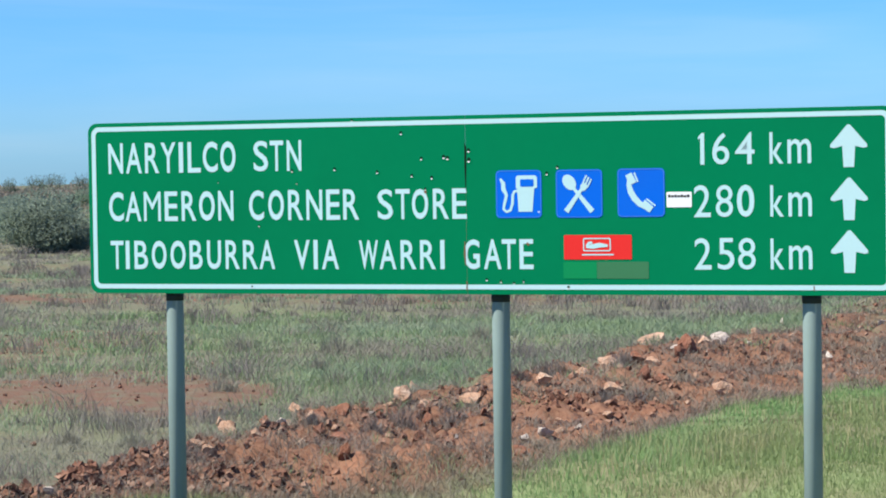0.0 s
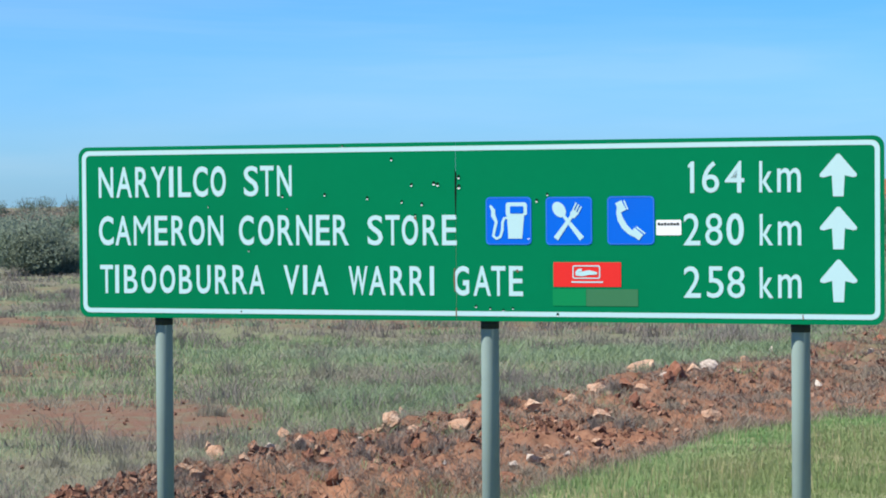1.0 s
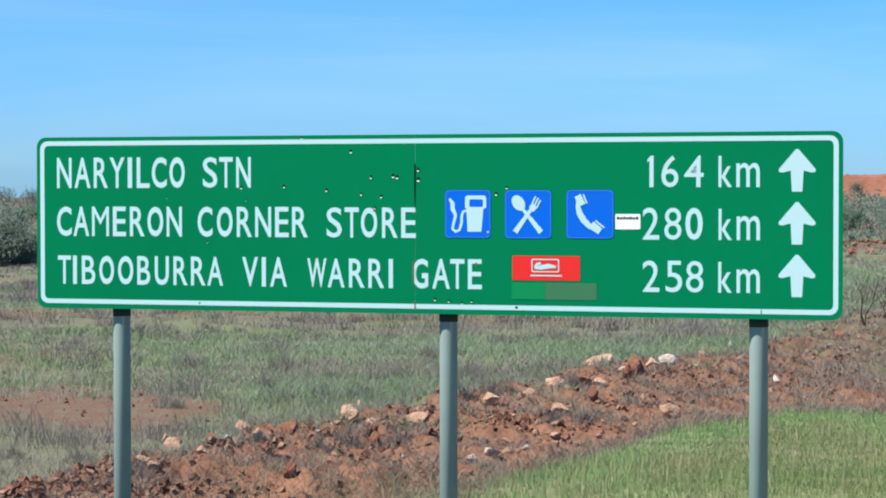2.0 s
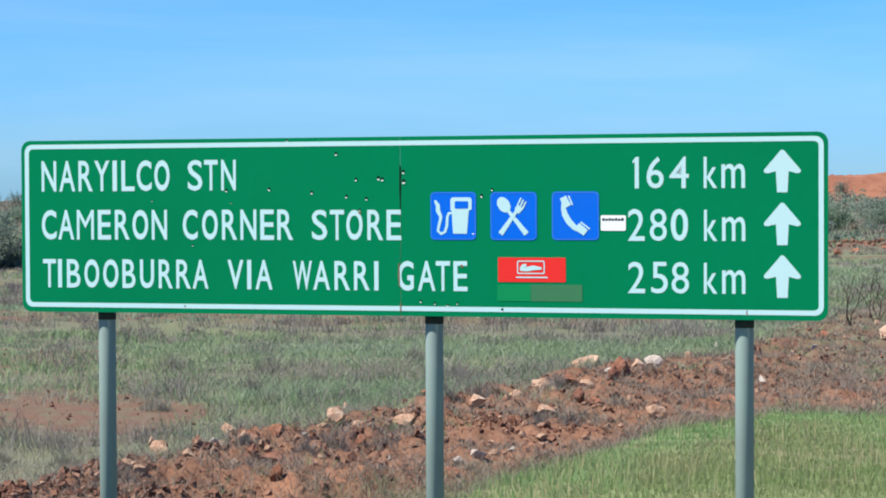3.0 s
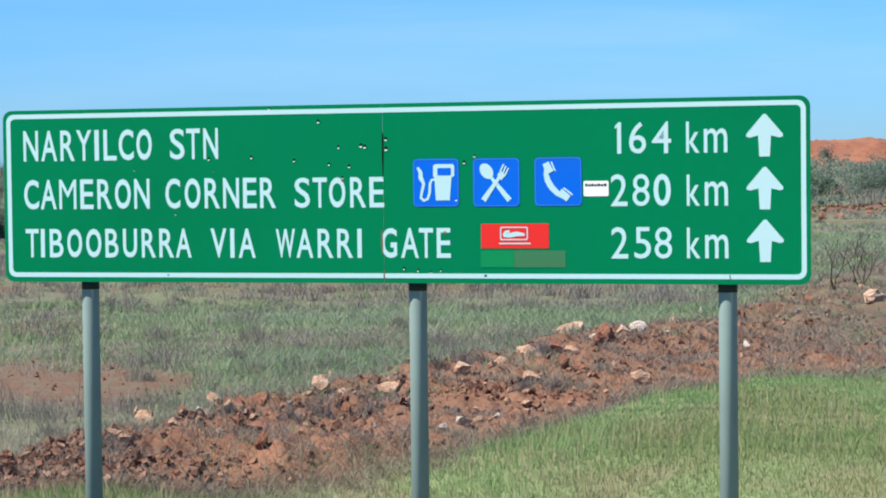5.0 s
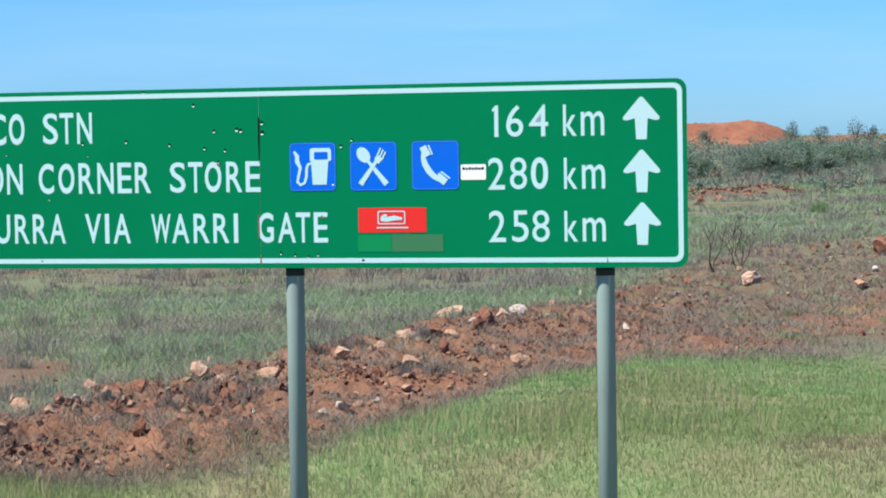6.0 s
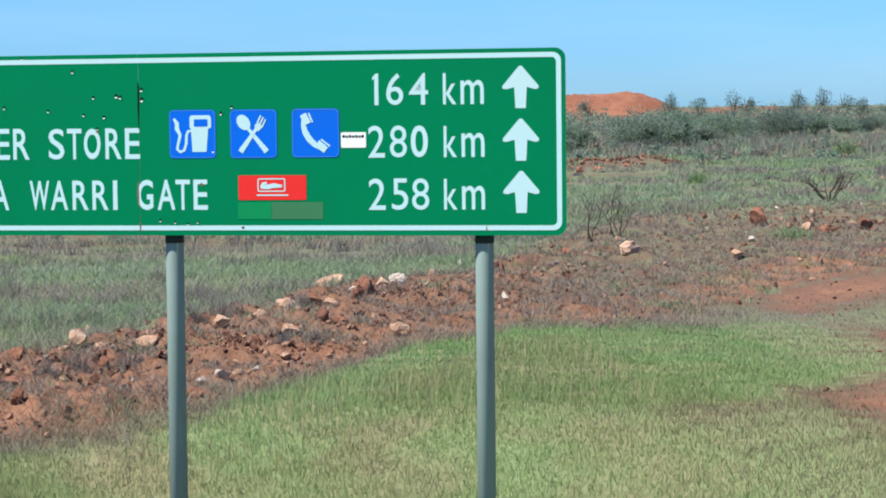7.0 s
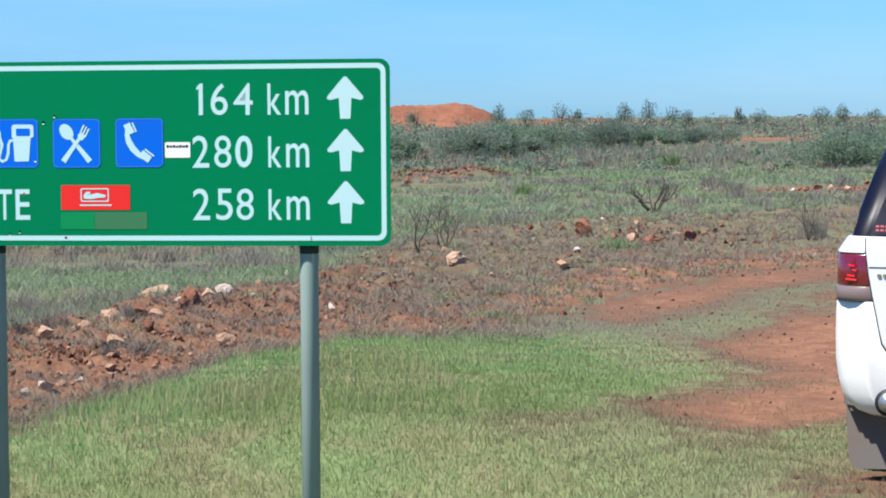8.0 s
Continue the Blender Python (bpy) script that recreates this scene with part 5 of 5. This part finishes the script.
part("gate_gap", sheet(gate_outline(0.007, -0.0275), (0, -1, 0), 0.004), CAR_BLACK, wagon, "dark gap round the tailgate")
gate = part("tailgate", sheet(gate_outline(0.0, -0.031), (0, -1, 0.05), 0.012), CAR_WHITE, wagon, "white tailgate")
part("crease", tube([(-0.79, -0.043, 1.03), (0.0, -0.047, 1.03), (0.79, -0.043, 1.03)], [0.0022] * 3, 6), CAR_BLACK, gate)
part("rear_window", sheet([(-0.795, 0.085, 1.165), (0.795, 0.085, 1.165), (0.63, 0.33, 1.63), (-0.63, 0.33, 1.63)], (0, -1, 0.45), 0.012), CAR_GLASS, gate)
for k in range(3):
    part("badge_bar", rounded(-0.752 + 0.026 * k, -0.05, 0.985, -0.735 + 0.026 * k, -0.044, 1.001, 0.002), CHROME, gate)
for k in range(6):
    for z in (1.185, 1.202):
        y = 0.085 + (z - 1.165) * 0.527
        part("sticker_bar", sheet([(-0.772 + 0.021 * k, y - 0.0105, z), (-0.757 + 0.021 * k, y - 0.0105, z), (-0.757 + 0.021 * k, y - 0.0065, z + 0.0085), (-0.772 + 0.021 * k, y - 0.0065, z + 0.0085)], (0, -1, 0.45), 0.003), STICKER, gate)
part("number_plate", rounded(-0.19, -0.058, 0.86, 0.19, -0.044, 0.96, 0.004), WHITE, gate)
for side in (-1, 1):
    def corner(z0, z1, name, mat, parent, lean=0.0, proud=0.002):
        """A piece wrapped round the tail's corner between two heights, leaning in towards its top."""
        bm = bmesh.new()
        prof = [(0.76, -0.03), (0.812, -0.028), (0.86, -0.012), (0.905, 0.02), (0.935, 0.06), (0.948, 0.12), (0.95, 0.22)]
        levels = [z0, z0 + (z1 - z0) * 0.06, (z0 + z1) / 2, z1 - (z1 - z0) * 0.06, z1]
        off = [proud - 0.005, proud, proud, proud, proud - 0.005]
        rows = [[bm.verts.new((side * (x + d - lean * (z - z0) / (z1 - z0)), y - d * 0.5 + 0.5 * lean * (z - z0) / (z1 - z0), z)) for x, y in prof] for z, d in zip(levels, off)]
        back = [[bm.verts.new((side * (x - 0.06), y + 0.06, z)) for x, y in prof] for z in (z0, z1)]
        m = len(prof)
        for a, b in zip(rows, rows[1:]):
            for k in range(m - 1):
                bm.faces.new((a[k], a[k + 1], b[k + 1], b[k]))
        for k in range(m - 1):
            bm.faces.new((rows[0][k], rows[0][k + 1], back[0][k + 1], back[0][k]))
            bm.faces.new((rows[-1][k], rows[-1][k + 1], back[1][k + 1], back[1][k]))
            bm.faces.new((back[0][k], back[0][k + 1], back[1][k + 1], back[1][k]))
        for k in (0, m - 1):
            bm.faces.new([g[k] for g in rows] + [back[1][k], back[0][k]])
        return part(name, bm, mat, parent, "", True)
    lamp = tagged(corner(0.944, 1.088, "tail_light", LAMP_RED, wagon, 0.008), "red and clear tail light")
    corner(0.882, 0.943, "reversing_lens", LAMP_CLEAR, lamp)
    corner(0.875, 0.882, "lamp_gap", CAR_BLACK, lamp, 0.0, 0.001)
    corner(1.092, 1.165, "quarter_panel", CAR_WHITE, wagon, 0.05, 0.0)
    # small brighter pieces put the lens highlights into the colour
    for k, (z, bright) in enumerate(((0.968, 0.05), (0.985, 0.035), (1.01, 0.022), (1.03, 0.03))):
        x0 = 0.845 + 0.008 * (k % 2)
        part("reflector", sheet([(side * x0, -0.0225, z), (side * (x0 + bright), -0.006, z + 0.004), (side * (x0 + bright), -0.006, z + 0.013), (side * x0, -0.0225, z + 0.01)], (side * 0.3, -1, 0), 0.004), LAMP_GLINT, lamp)
    flap = [(0.66, 0.44), (0.66, 0.062), (0.86, 0.06), (0.895, 0.066), (0.915, 0.09), (0.925, 0.14), (0.94, 0.44)]
    part("mudflap", sheet([(side * x, 0.43 - 0.06 * (0.44 - z), z) for x, z in flap], (0, -1, 0.1), 0.012), FLAP, wagon, "grey rubber mudflap")
    part("arch_trim", rounded(min(side * 0.8, side * 0.938), 0.3, 0.34, max(side * 0.8, side * 0.938), 0.5, 0.6, 0.03), FLAP, wagon)
    part("mirror", rounded(min(side * 0.9, side * 1.06), 2.95, 1.13, max(side * 0.9, side * 1.06), 3.1, 1.27, 0.04), CAR_WHITE, wagon)
    pipe = part("exhaust", tube([(side * 0.7, -0.042, 0.425), (side * 0.7, 0.3, 0.425)], [0.062, 0.062], 20), CAR_BLACK, wagon, "dark round exhaust cut-out", True)
    part("tip", tube([(side * 0.7, -0.046, 0.425), (side * 0.7, 0.2, 0.425)], [0.046, 0.046], 20), ALLOY, pipe, "", True)
    for y in (0.95, 3.8):
        def spun(prof, x):
            bm = bmesh.new()
            rows = [[bm.verts.new((x + side * dx, y + q * math.cos(a), 0.365 + q * math.sin(a))) for a in [k * math.tau / 32 for k in range(32)]] for dx, q in prof]
            for a, b in zip(rows, rows[1:]):
                for k in range(32):
                    bm.faces.new((a[k], a[(k + 1) % 32], b[(k + 1) % 32], b[k]))
            return bm
        wheel = part("wheel", spun(((0.0, 0.24), (0.0, 0.34), (0.02, 0.36), (0.1, 0.367), (0.2, 0.36), (0.225, 0.34), (0.225, 0.24)), side * 0.71), RUBBER, wagon, "dusty black tyre on alloy rim", True)
        part("rim", spun(((0.0, 0.02), (0.14, 0.05), (0.2, 0.09), (0.19, 0.2), (0.222, 0.245)), side * 0.71), ALLOY, wheel, "", True)
